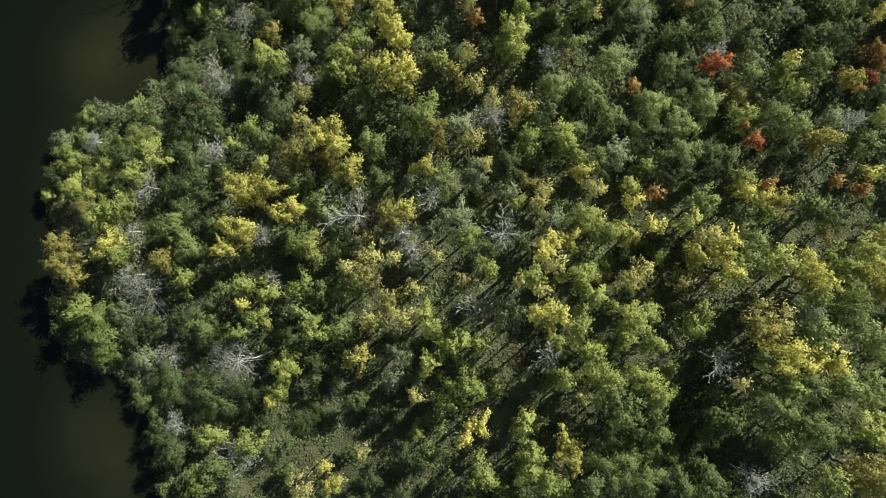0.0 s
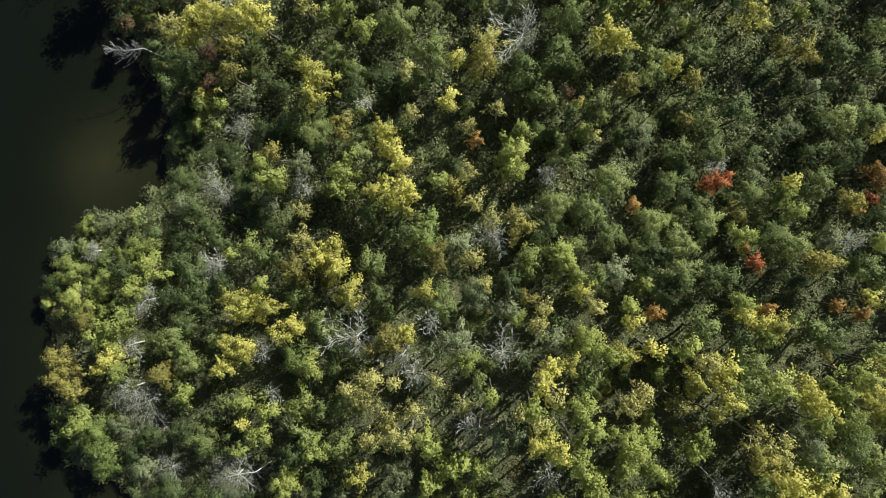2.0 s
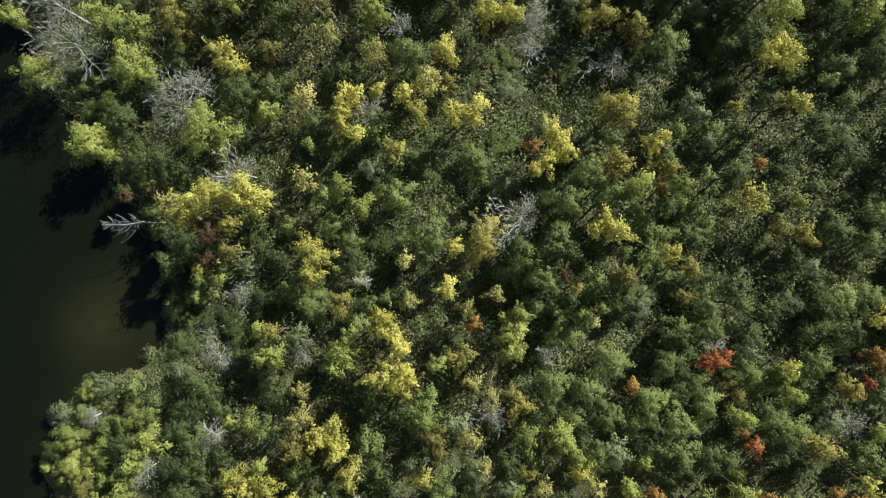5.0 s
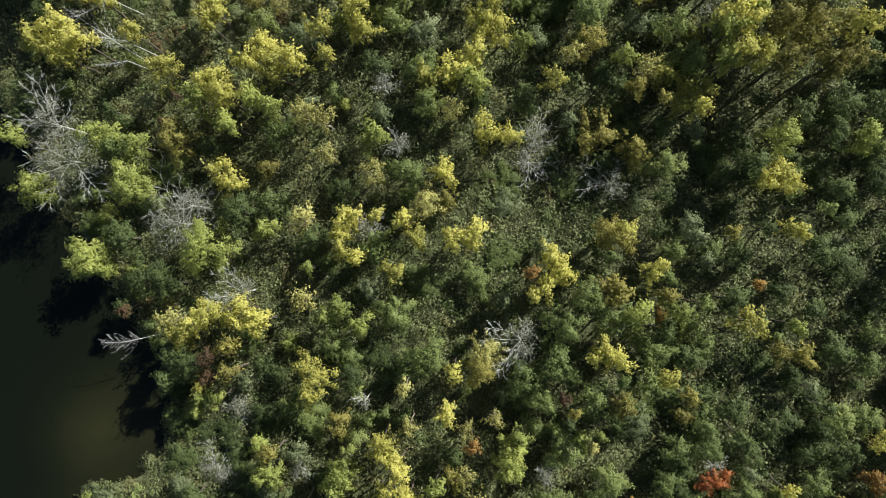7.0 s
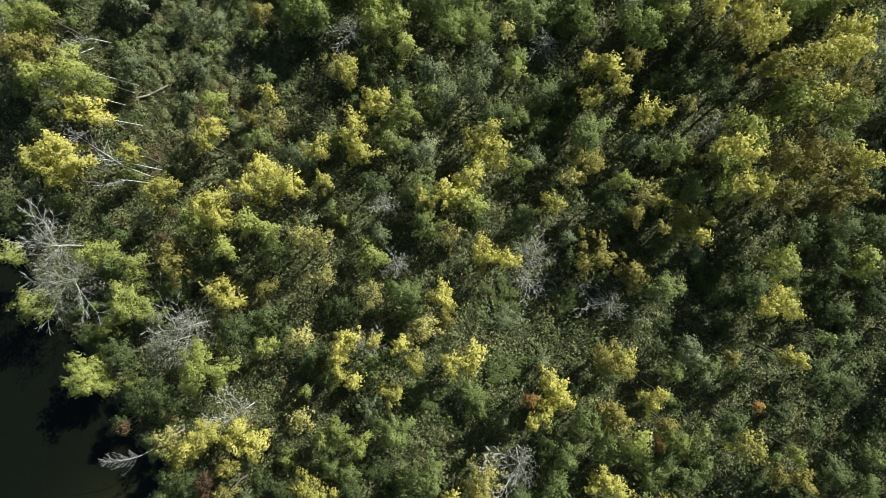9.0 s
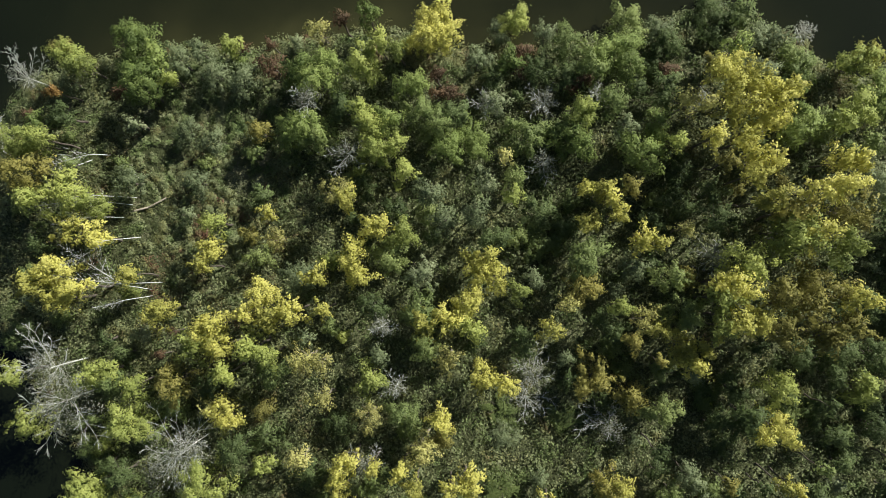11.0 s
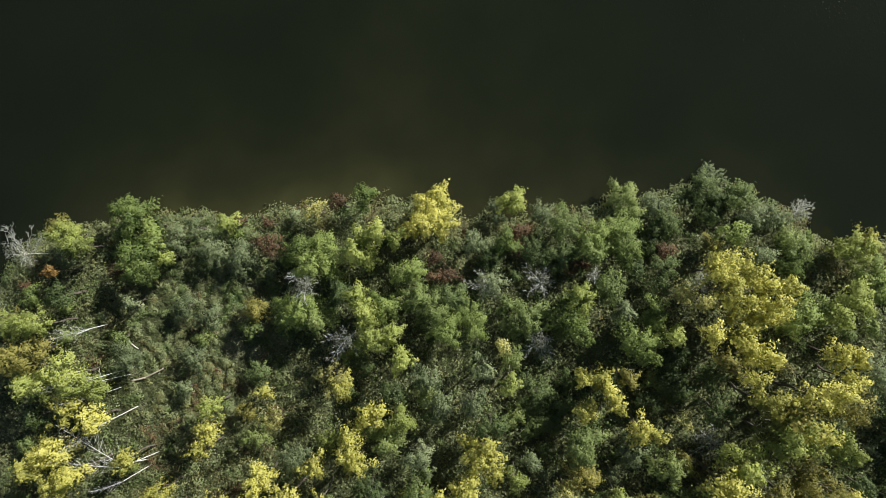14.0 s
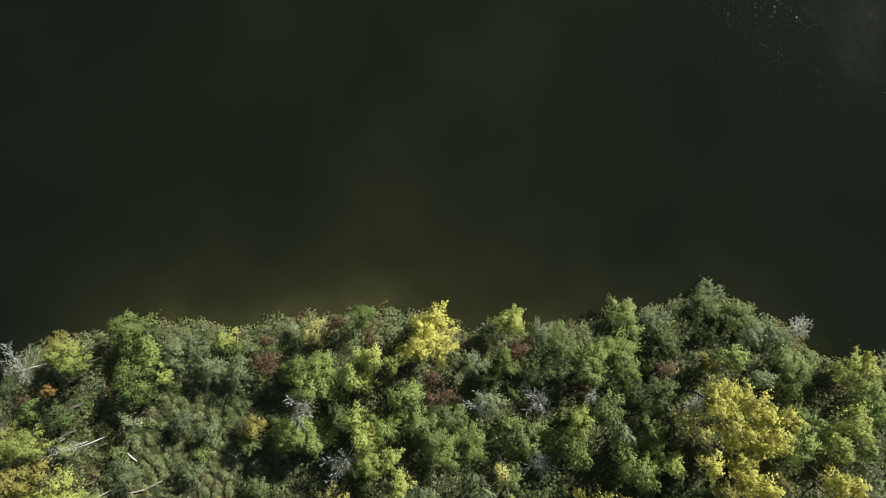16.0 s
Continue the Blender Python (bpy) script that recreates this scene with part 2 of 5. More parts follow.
def leaf_cards(centres, normals, sizes, gen, along=None):
    """Small leaf sprays, one pointed blade each, that lie across their normals and point roughly along: vertices and faces."""
    n = len(centres)
    normals = normals / np.linalg.norm(normals, axis=1, keepdims=True)
    lead = gen.normal(size=(n, 3)) if along is None else along + 0.55 * gen.normal(size=(n, 3))
    side = np.cross(normals, lead)
    side /= np.linalg.norm(side, axis=1, keepdims=True) + 1e-9
    along = np.cross(side, normals)
    s = sizes[:, None]
    wide = s * gen.uniform(0.30, 0.48, (n, 1))
    root = centres - along * s * 0.4
    verts = np.stack([root + side * wide, root - side * wide, centres + along * s * 0.6], 1).reshape(-1, 3)
    return verts, np.arange(3 * n).reshape(-1, 3)


def leaf_mesh(name, verts, faces, material, swell=None):
    """Leaf blades as one mesh. swell: the way each blade's bough bulges, by which its soft spray of leaves takes the light."""
    me = bpy.data.meshes.new(name)
    me.vertices.add(len(verts))
    me.vertices.foreach_set("co", np.asarray(verts, np.float32).ravel())
    me.loops.add(len(faces) * 3)
    me.loops.foreach_set("vertex_index", np.asarray(faces, np.int32).ravel())
    me.polygons.add(len(faces))
    me.polygons.foreach_set("loop_start", np.arange(0, len(faces) * 3, 3, dtype=np.int32))
    me.polygons.foreach_set("loop_total", np.full(len(faces), 3, np.int32))
    me.update(calc_edges=True)
    if swell is not None:
        swell = swell / (np.linalg.norm(swell, axis=1, keepdims=True) + 1e-9)
        me.normals_split_custom_set_from_vertices(np.repeat(swell, 3, axis=0))
    me.materials.append(material)
    return me


def on_ball(gen, n):
    v = gen.normal(size=(n, 3))
    return v / np.linalg.norm(v, axis=1, keepdims=True)


def crown_points(gen, radius, depth, density, lobe_size, ragged):
    """Leaf places of a crown whose base is at z = 0, their normals and the ways they point: many boughs under an uneven dome."""
    lobes = int(8 + 1.6 * (radius / lobe_size) ** 2)
    # one to four stems that share the crown, each with a dome of its own
    stems = []
    turn = gen.uniform(0, 6.3)
    count = int(gen.integers(1, 5))
    for k in range(count):
        far = 0.0 if count == 1 else gen.uniform(0.28, 0.52) * radius
        ang = turn + 6.283 * k / count + gen.uniform(-0.5, 0.5)
        share = 0.92 if count == 1 else gen.uniform(0.48, 0.68)
        stems.append((far * math.cos(ang), far * math.sin(ang), share * radius, 1.0 if k == 0 else gen.uniform(0.68, 1.0)))
    centres, normals, leads, swells = [], [], [], []
    for k in range(lobes):
        sx, sy, sr, tall = stems[k % count]
        rho = math.sqrt((k // count + 0.5) / (lobes / count)) * 0.92
        ang = k * 2.39996 + gen.uniform(-0.6, 0.6)
        edge = 1 + ragged * math.sin(2 * ang + turn) * 0.4 + ragged * gen.uniform(-0.6, 0.7)
        cx, cy = sx + rho * sr * edge * math.cos(ang), sy + rho * sr * edge * math.sin(ang)
        cz = depth * tall * (0.16 + 0.66 * max(0.0, 1 - rho**1.7) + gen.uniform(-0.10, 0.14))
        r = lobe_size * gen.uniform(0.4, 1.3)
        n = int(density * r * r)
        way = on_ball(gen, n)
        way[:, 2] = np.where(way[:, 2] < -0.35, -way[:, 2], way[:, 2])
        reach = gen.uniform(0.3, 1.0, (n, 1)) ** 0.6 * (1 + 0.4 * gen.normal(size=(n, 1)) * ragged)
        # a bough is longer outward than it is wide
        out = np.array((math.cos(ang), math.sin(ang), gen.uniform(-0.1, 0.6)))
        out /= np.linalg.norm(out)
        shape = way * (0.82, 0.82, 0.95) + np.outer(way @ out, out) * gen.uniform(0.3, 1.0)
        centres.append(np.array((cx, cy, cz)) + shape * r * reach)
        normals.append(way + 0.65 * on_ball(gen, n) + (0, 0, 0.75))
        swells.append(0.75 * way + 0.35 * on_ball(gen, n) + np.array((cx / radius, cy / radius, 0.45)) * 0.6)
        leads.append(way + np.array((cx, cy, 0)) / radius * 0.7 + (0, 0, 0.55))
    n = int(density * radius * radius * 0.4)
    ang, rho = gen.uniform(0, 6.3, n), radius * np.sqrt(gen.uniform(0, 0.5, n))
    centres.append(np.stack([rho * np.cos(ang), rho * np.sin(ang), depth * gen.uniform(0.0, 0.5, n)], 1))
    normals.append(on_ball(gen, n) + (0, 0, 0.5))
    leads.append(on_ball(gen, n))
    swells.append(on_ball(gen, n) + (0, 0, 0.6))
    return np.concatenate(centres), np.concatenate(normals), np.concatenate(leads), np.concatenate(swells)


def stem(verts, faces, a, b, ra, rb, sides=4):
    """Adds one tapered round stretch of wood from a to b."""
    a, b = np.asarray(a, float), np.asarray(b, float)
    d = (b - a) / (np.linalg.norm(b - a) + 1e-9)
    u = np.cross(d, (0.3, 0.9, 0.1) if abs(d[2]) > 0.9 else (0, 0, 1))
    u /= np.linalg.norm(u)
    w = np.cross(d, u)
    base = len(verts)
    for c, r in ((a, ra), (b, rb)):
        for k in range(sides):
            t = 2 * math.pi * k / sides
            verts.append(tuple(c + r * (math.cos(t) * u + math.sin(t) * w)))
    for k in range(sides):
        j = (k + 1) % sides
        faces.append((base + k, base + j, base + sides + j, base + sides + k))
    faces.append(tuple(base + sides + k for k in range(sides)))


def trunk_mesh(gen, radius, depth, material):
    """A bole 6 m below the crown's base, and limbs that fan out under the leaves."""
    verts, faces = [], []
    girth = 0.05 + 0.035 * radius
    p = np.array((gen.uniform(-0.3, 0.3), gen.uniform(-0.3, 0.3), -6.0))
    for k in range(3):
        q = np.array((gen.uniform(-0.15, 0.15), gen.uniform(-0.15, 0.15), -6 + (k + 1) * 2.0 + (k == 2) * depth * 0.3))
        stem(verts, faces, p, q, girth * (1.5 - 0.25 * k), girth * (1.25 - 0.25 * k), 6)
        p = q
    for k in range(7):
        ang = k * 0.9 + gen.uniform(-0.3, 0.3)
        mid = p * (1, 1, 0) + (0.4 * radius * math.cos(ang), 0.4 * radius * math.sin(ang), depth * gen.uniform(0.15, 0.4))
        end = np.array((0.8 * radius * math.cos(ang), 0.8 * radius * math.sin(ang), depth * gen.uniform(0.35, 0.6)))
        stem(verts, faces, (p[0], p[1], depth * gen.uniform(-0.15, 0.2)), mid, girth * 0.5, girth * 0.3, 3)
        stem(verts, faces, mid, end, girth * 0.3, girth * 0.1, 3)
    me = bpy.data.meshes.new("trunk")
    me.from_pydata(verts, [], faces)
    me.materials.append(material)
    return me


def bare_mesh(gen, radius, depth):
    """The bleached skeleton of a leafless tree: bole, limbs, branches and twigs that spread and rise."""
    verts, faces = [], []
    stem(verts, faces, (0, 0, -6), (0.1, 0, -1.5), 0.09, 0.07, 6)
    stem(verts, faces, (0.1, 0, -1.5), (0, 0, depth * 0.45), 0.07, 0.05, 6)
    lean = gen.uniform(0, 6.3)
    for k in range(9):
        ang = k * 2.4 + gen.uniform(-0.4, 0.4)
        reach = radius * gen.uniform(0.7, 1.15) * (1 + 0.4 * math.cos(ang - lean))
        p = np.array((0, 0, depth * gen.uniform(-0.1, 0.42)))
        for step in range(3):
            ang += gen.uniform(-0.3, 0.3)
            q = p + (reach / 3 * math.cos(ang), reach / 3 * math.sin(ang), depth * gen.uniform(0.08, 0.26))
            stem(verts, faces, p, q, 0.027 - 0.005 * step, 0.022 - 0.005 * step)
            for side in (-1, 1):
                a2 = ang + side * gen.uniform(0.4, 0.9)
                r2 = reach * gen.uniform(0.18, 0.4)
                e = q + (r2 * math.cos(a2), r2 * math.sin(a2), depth * gen.uniform(0.0, 0.22))
                stem(verts, faces, q, e, 0.015, 0.009, 3)
                for twig in range(6):
                    a3 = a2 + gen.uniform(-0.8, 0.8)
                    r3 = reach * gen.uniform(0.08, 0.2)
                    s = q + (e - q) * gen.uniform(0.3, 1.0)
                    stem(verts, faces, s, s + (r3 * math.cos(a3), r3 * math.sin(a3), depth * gen.uniform(-0.02, 0.14)), 0.0105, 0.007, 3)
            p = q
    me = bpy.data.meshes.new("skeleton")
    me.from_pydata(verts, [], faces)
    me.materials.append(TWIG_BARK)
    return me


# leaf density per square metre of bough, leaf length, bough size, raggedness, crown depth to radius
HABIT = {
    "yellow": (187, 0.211, 0.586, 0.60, 2.15), "lime": (228, 0.204, 0.681, 0.47, 2.20), "olive": (242, 0.197, 0.643, 0.51, 2.10),
    "fresh": (228, 0.197, 0.681, 0.45, 1.80), "green": (228, 0.197, 0.700, 0.45, 1.95), "dark": (218, 0.190, 0.662, 0.47, 1.15), "silver": (237, 0.175, 0.605, 0.47, 1.25),
    "tan": (145, 0.182, 0.530, 0.60, 2.10), "red": (195, 0.197, 0.568, 0.50, 1.40), "orange": (195, 0.197, 0.568, 0.50, 1.40),
    "maroon": (211, 0.167, 0.568, 0.47, 1.00), "bare": (84, 0.129, 0.710, 0.50, 1.30),
}
LABELS = {
    "yellow": ("cottonwood_tree", "bright yellow autumn cottonwood with a lobed open crown", "tree", "yellow cottonwoods of the wood"),
    "lime": ("poplar_tree", "yellow-green poplar with a rounded leafy crown", "tree", "yellow-green poplars of the wood"),
    "olive": ("aspen_tree", "mustard-brown autumn aspen with thinning leaves", "tree", "mustard aspens of the wood"),
    "green": ("alder_tree", "mid-green leafy alder in the dense wood", "tree", "green trees of the wood"),
    "green_low": ("alder_shrub", "low mid-green shrub that fills the wood", "shrub", "green shrubs of the wood"),
    "fresh": ("alder_tree", "bright mid-green leafy alder near the river bank", "tree", "fresh green trees of the bank"),
    "dark": ("alder_bush", "low dark green bush beneath the taller trees", "bush", "dark bushes of the wood"),
    "silver": ("willow_bush", "grey-green willow bush with fine pale leaves", "bush", "willow bushes of the wood"),
    "tan": ("birch_tree", "straw-coloured birch with sparse dry leaves", "tree", "straw-coloured trees of the wood"),
    "red": ("maple_tree", "small red autumn maple among green trees", "tree", "red maples of the wood"),
    "orange": ("maple_tree", "small orange autumn maple among green trees", "tree", "orange maples of the wood"),
    "maroon": ("dogwood_bush", "dull red-brown autumn bush near the bank", "bush", "red-brown bushes of the bank"),
    "bare": ("bare_tree", "leafless tree with bleached pale grey branches", "tree", "bare trees of the wood"),
}
SIZES = (0.9, 1.5, 2.3, 3.3)
patterns = {}


def pattern(kind, size, variant):
    """The crown and trunk meshes of one habit, shared by all trees that grow alike."""
    key = (kind, size, variant)
    if key not in patterns:
        gen = np.random.default_rng([sorted(HABIT).index(kind), int(size * 10), variant, 5])
        density, leaf, lobe, ragged, ratio = HABIT[kind]
        lobe *= 0.55 + 0.2 * size
        depth = ratio * size
        centres, normals, leads, swells = crown_points(gen, size, depth, density, lobe, ragged)
        verts, faces = leaf_cards(centres, normals, leaf * gen.uniform(0.6, 1.4, len(centres)), gen, leads)
        crown = leaf_mesh("crown", verts, faces, LEAVES[kind], swells)
        wood = bare_mesh(gen, size, depth) if kind == "bare" else trunk_mesh(gen, size, depth, LOG_BARK if kind == "tan" else BARK)
        patterns[key] = (crown, wood, depth)
    return patterns[key]


planted = []


def plant(kind, x, y, height, radius):
    """One tree that stands on the ground at x, y."""
    name, label, category, group = LABELS[kind + "_low" if kind == "green" and radius < 1.5 else kind]
    size = min(SIZES, key=lambda s: abs(math.log(s / radius)))
    crown, wood, depth = pattern(kind, size, int(rng.integers(6)))
    s = radius / size
    # a crown hangs no lower than knee height
    reach = {"yellow": 0.72, "lime": 0.72, "olive": 0.7, "tan": 0.66, "green": 0.72, "fresh": 0.7, "orange": 0.6, "red": 0.6}.get(kind, 0.4)
    tall = min(max(s, min(1.6 * s, reach * height / depth)), (height - 0.4) / depth)
    low = height - tall * depth
    foot = float(ground_height(x, y))
    tree = tagged(new(name), label, category, group)
    tree.matrix_basis = pose(x, y, max(foot, -0.4) - 0.1, 0, 0, rng.uniform(0, 360))
    top = new("crown", crown)
    top.parent = tree
    top.matrix_basis = Matrix.Translation((0, 0, low)) @ Matrix.Diagonal((s, s, tall, 1))
    bole = new("skeleton" if kind == "bare" else "trunk", wood)
    bole.parent = tree
    # the bole reaches 6 m below the crown's base in its pattern
    k = max(low, 0.4) / 6.0
    bole.matrix_basis = Matrix.Translation((0, 0, low)) @ Matrix.Diagonal((s, s, s if low > 5.0 * s else max(k, 0.25), 1))
    planted.append((x, y, radius))
    return tree


# trees around y = -30
plant("bare", -35.9, -21.1, 3.4, 1.59)
plant("lime", -32.6, -27.3, 6.1, 1.76)
plant("lime", -31.1, -21.8, 5.4, 1.77)
plant("green", -30.3, -25.3, 6.0, 1.75)
plant("bare", -27.2, -24.2, 4.9, 1.77)
plant("lime", -26.3, -22.6, 6.1, 1.75)
plant("tan", -20.1, -26.7, 7.1, 1.92)
plant("yellow", -17.2, -24.1, 7.1, 0.82)
plant("yellow", -16.2, -26.3, 7.1, 1.23)
plant("tan", -13.2, -23.0, 6.1, 1.10)
plant("dark", -8.1, -23.1, 5.3, 2.08)
plant("green", -5.5, -22.8, 6.2, 1.51)
plant("yellow", -1.3, -20.0, 9.6, 0.92)
plant("yellow", -0.1, -18.7, 9.6, 1.44)
plant("lime", 0.2, -24.3, 9.4, 1.84)
plant("lime", 5.1, -18.5, 9.1, 1.45)
plant("lime", 5.1, -23.7, 9.1, 1.97)
plant("lime", 5.7, -21.8, 9.1, 1.44)
plant("lime", 7.5, -24.9, 9.1, 1.84)
plant("yellow", 9.3, -20.8, 9.1, 1.57)
plant("yellow", 10.0, -22.5, 9.1, 1.31)
plant("dark", 12.0, -26.1, 6.5, 1.68)
plant("green", 18.1, -25.3, 6.5, 2.01)
plant("green", 18.6, -19.6, 7.0, 2.66)
plant("green", 21.8, -25.9, 6.4, 1.87)
plant("green", 25.6, -18.4, 8.0, 1.83)
plant("bare", 28.9, -24.7, 6.8, 1.65)
plant("green", 31.8, -19.9, 10.1, 2.22)
plant("green", 33.9, -18.5, 10.9, 1.88)
plant("lime", 35.4, -23.6, 11.0, 1.56)
plant("olive", 39.9, -23.6, 10.9, 2.49)
plant("lime", 39.9, -18.7, 10.9, 1.74)
plant("green", 25.0, -25.4, 6.4, 2.63)
# trees around y = -18
plant("silver", -40.3, -13.1, 2.9, 1.83)
plant("dark", -37.9, -22.1, 3.7, 2.07)
plant("bare", -36.7, -13.0, 3.2, 1.82)
plant("dark", -36.5, -16.2, 3.8, 2.89)
plant("dark", -30.5, -16.8, 5.1, 3.22)
plant("bare", -28.3, -13.4, 6.0, 3.36)
plant("dark", -26.3, -16.8, 4.5, 2.02)
plant("yellow", -23.6, -17.3, 6.2, 0.83)
plant("lime", -22.9, -15.8, 6.2, 1.39)
plant("lime", -21.7, -13.0, 7.2, 2.06)
plant("dark", -19.4, -20.3, 1.4, 2.48)
plant("silver", -9.4, -14.5, 5.5, 1.52)
plant("tan", -6.9, -16.2, 8.1, 1.34)
plant("lime", -5.3, -12.2, 9.1, 1.46)
plant("lime", -2.9, -15.9, 9.1, 1.65)
plant("lime", -1.0, -14.3, 10.2, 1.83)
plant("lime", 9.0, -13.2, 11.2, 1.28)
plant("tan", 10.9, -15.2, 10.2, 1.29)
plant("lime", 12.5, -13.0, 11.6, 1.90)
plant("dark", 13.4, -19.1, 7.2, 1.93)
plant("green", 14.8, -23.7, 6.6, 2.95)
plant("green", 14.8, -16.3, 11.4, 2.55)
plant("lime", 16.7, -13.2, 10.8, 1.91)
plant("lime", 18.4, -14.9, 10.8, 1.59)
plant("tan", 25.4, -13.1, 12.4, 0.87)
plant("green", 25.9, -17.5, 8.5, 2.68)
plant("green", 29.9, -15.7, 11.0, 2.76)
plant("lime", 31.4, -13.7, 11.2, 1.12)
plant("green", 33.2, -13.9, 10.9, 1.57)
plant("green", 35.2, -18.9, 9.4, 2.84)
plant("green", 37.2, -14.0, 10.6, 1.57)
plant("lime", 38.8, -15.0, 10.9, 1.25)
# trees around y = -6
plant("olive", -47.9, -1.8, 6.9, 1.97)
plant("lime", -46.1, -7.1, 6.7, 1.76)
plant("olive", -46.0, -3.1, 6.9, 1.13)
plant("fresh", -45.2, -8.9, 5.8, 2.85)
plant("fresh", -43.2, -11.1, 5.8, 2.49)
plant("lime", -40.7, -0.8, 7.4, 1.67)
plant("bare", -40.5, -3.1, 5.6, 1.78)
plant("bare", -39.1, -4.9, 5.6, 3.19)
plant("olive", -36.3, -1.3, 5.8, 1.77)
plant("dark", -34.2, -7.7, 4.9, 1.88)
plant("lime", -33.5, -3.1, 6.1, 1.12)
plant("green", -31.0, -9.0, 5.8, 2.81)
plant("lime", -26.7, -9.4, 6.8, 0.83)
plant("lime", -26.3, -4.2, 7.2, 1.73)
plant("yellow", -25.9, -6.2, 8.1, 0.82)
plant("lime", -24.6, -7.7, 7.2, 1.52)
plant("bare", -23.5, -3.1, 5.2, 0.98)
plant("lime", -23.3, -5.1, 7.2, 1.24)
plant("dark", -20.5, -10.0, 6.0, 1.71)
plant("lime", -19.7, -4.4, 7.3, 1.71)
plant("green", -19.2, -7.7, 6.7, 1.79)
plant("lime", -18.2, -8.9, 8.3, 1.69)
plant("green", -17.5, -4.8, 7.2, 1.37)
plant("green", -15.4, -9.3, 6.2, 1.84)
plant("green", -14.5, -4.2, 7.5, 2.06)
plant("tan", -14.1, -1.8, 9.4, 1.00)
plant("yellow", -13.2, -11.9, 8.3, 1.48)
plant("tan", -12.6, -2.5, 9.9, 1.32)
plant("tan", -12.2, -7.8, 8.7, 1.34)
plant("tan", -12.0, -0.8, 10.2, 1.85)
plant("tan", -11.3, -3.3, 9.9, 1.19)
plant("tan", -9.7, -7.6, 8.7, 1.87)
plant("tan", -9.6, -5.5, 9.2, 1.66)
plant("tan", -8.9, -0.8, 10.2, 0.92)
plant("silver", -8.6, -11.6, 6.6, 1.91)
plant("tan", -7.7, -7.4, 8.9, 1.06)
plant("tan", -7.1, -4.2, 9.2, 1.46)
plant("bare", -6.9, -0.0, 8.6, 1.20)
plant("lime", -5.3, -7.4, 10.1, 1.64)
plant("tan", -4.4, -0.7, 9.3, 0.79)
plant("lime", -2.2, -10.1, 10.2, 1.83)
plant("tan", -1.6, -3.5, 9.8, 1.31)
plant("lime", 0.2, -10.0, 10.2, 1.17)
plant("bare", 0.2, -6.7, 7.0, 2.03)
plant("lime", 1.4, -2.1, 10.9, 0.90)
plant("silver", 3.1, -6.9, 9.7, 2.36)
plant("tan", 4.0, -3.2, 13.4, 1.00)
plant("lime", 5.4, -2.9, 13.4, 1.12)
plant("yellow", 5.8, -6.3, 13.4, 1.00)
plant("tan", 6.0, -4.0, 13.4, 1.00)
plant("yellow", 6.5, -0.3, 13.4, 1.12)
plant("yellow", 6.8, -6.3, 13.6, 1.55)
plant("bare", 7.7, -11.9, 6.8, 1.48)
plant("tan", 7.7, -1.7, 13.4, 1.12)
plant("yellow", 7.9, -6.4, 14.8, 0.86)
plant("lime", 9.9, -7.4, 13.6, 1.73)
plant("lime", 10.2, -2.8, 13.6, 1.55)
plant("lime", 11.1, -4.5, 13.7, 0.99)
plant("lime", 11.3, -10.7, 11.7, 1.77)
plant("green", 11.6, -1.0, 8.0, 1.85)
plant("lime", 14.8, -9.0, 11.7, 1.26)
plant("lime", 15.4, -7.1, 11.7, 1.89)
plant("tan", 15.7, -3.3, 9.7, 1.29)
plant("lime", 17.0, -6.7, 9.9, 1.61)
plant("tan", 17.2, -2.1, 9.7, 1.61)
plant("lime", 18.0, -9.7, 10.2, 1.41)
plant("tan", 21.1, -3.0, 9.4, 1.42)
plant("lime", 22.0, -7.8, 9.8, 1.59)
plant("yellow", 22.3, -0.8, 10.2, 1.28)
plant("maroon", 22.3, -5.7, 7.5, 0.65)
plant("lime", 22.8, -6.7, 9.8, 1.03)
plant("yellow", 23.7, -3.7, 10.3, 0.76)
plant("yellow", 24.9, -0.5, 10.2, 1.40)
plant("yellow", 25.1, -2.1, 11.4, 1.00)
plant("bare", 25.2, -11.7, 9.0, 1.55)
plant("lime", 26.3, -2.4, 11.3, 1.38)
plant("olive", 28.3, -8.0, 12.1, 1.55)
plant("green", 28.8, -11.2, 10.6, 1.26)
plant("green", 28.9, -1.0, 8.4, 1.62)
plant("tan", 29.4, -6.8, 12.1, 2.11)
plant("yellow", 30.0, -11.7, 11.9, 1.36)
plant("lime", 30.6, -1.3, 10.4, 1.58)
plant("yellow", 31.1, -10.2, 11.9, 1.73)
plant("yellow", 32.3, -11.4, 11.9, 1.55)
plant("silver", 33.2, -6.7, 10.5, 2.21)
plant("yellow", 34.1, -1.9, 10.1, 1.90)
plant("lime", 34.4, -4.8, 10.8, 1.25)
plant("green", 34.4, -8.8, 10.6, 1.76)
plant("yellow", 34.8, -11.0, 11.1, 1.56)
plant("yellow", 35.1, -3.1, 10.7, 1.50)
plant("yellow", 35.7, -11.8, 11.1, 1.00)
plant("lime", 36.9, -1.8, 10.1, 1.76)
plant("lime", 37.7, -4.6, 10.8, 1.25)
plant("green", 37.8, -7.0, 10.6, 1.88)
plant("lime", 39.1, -0.1, 10.1, 1.26)
plant("yellow", 40.3, -1.8, 10.1, 1.88)
plant("yellow", 41.4, -4.1, 10.1, 1.57)
plant("green", 41.8, -9.3, 7.6, 2.27)
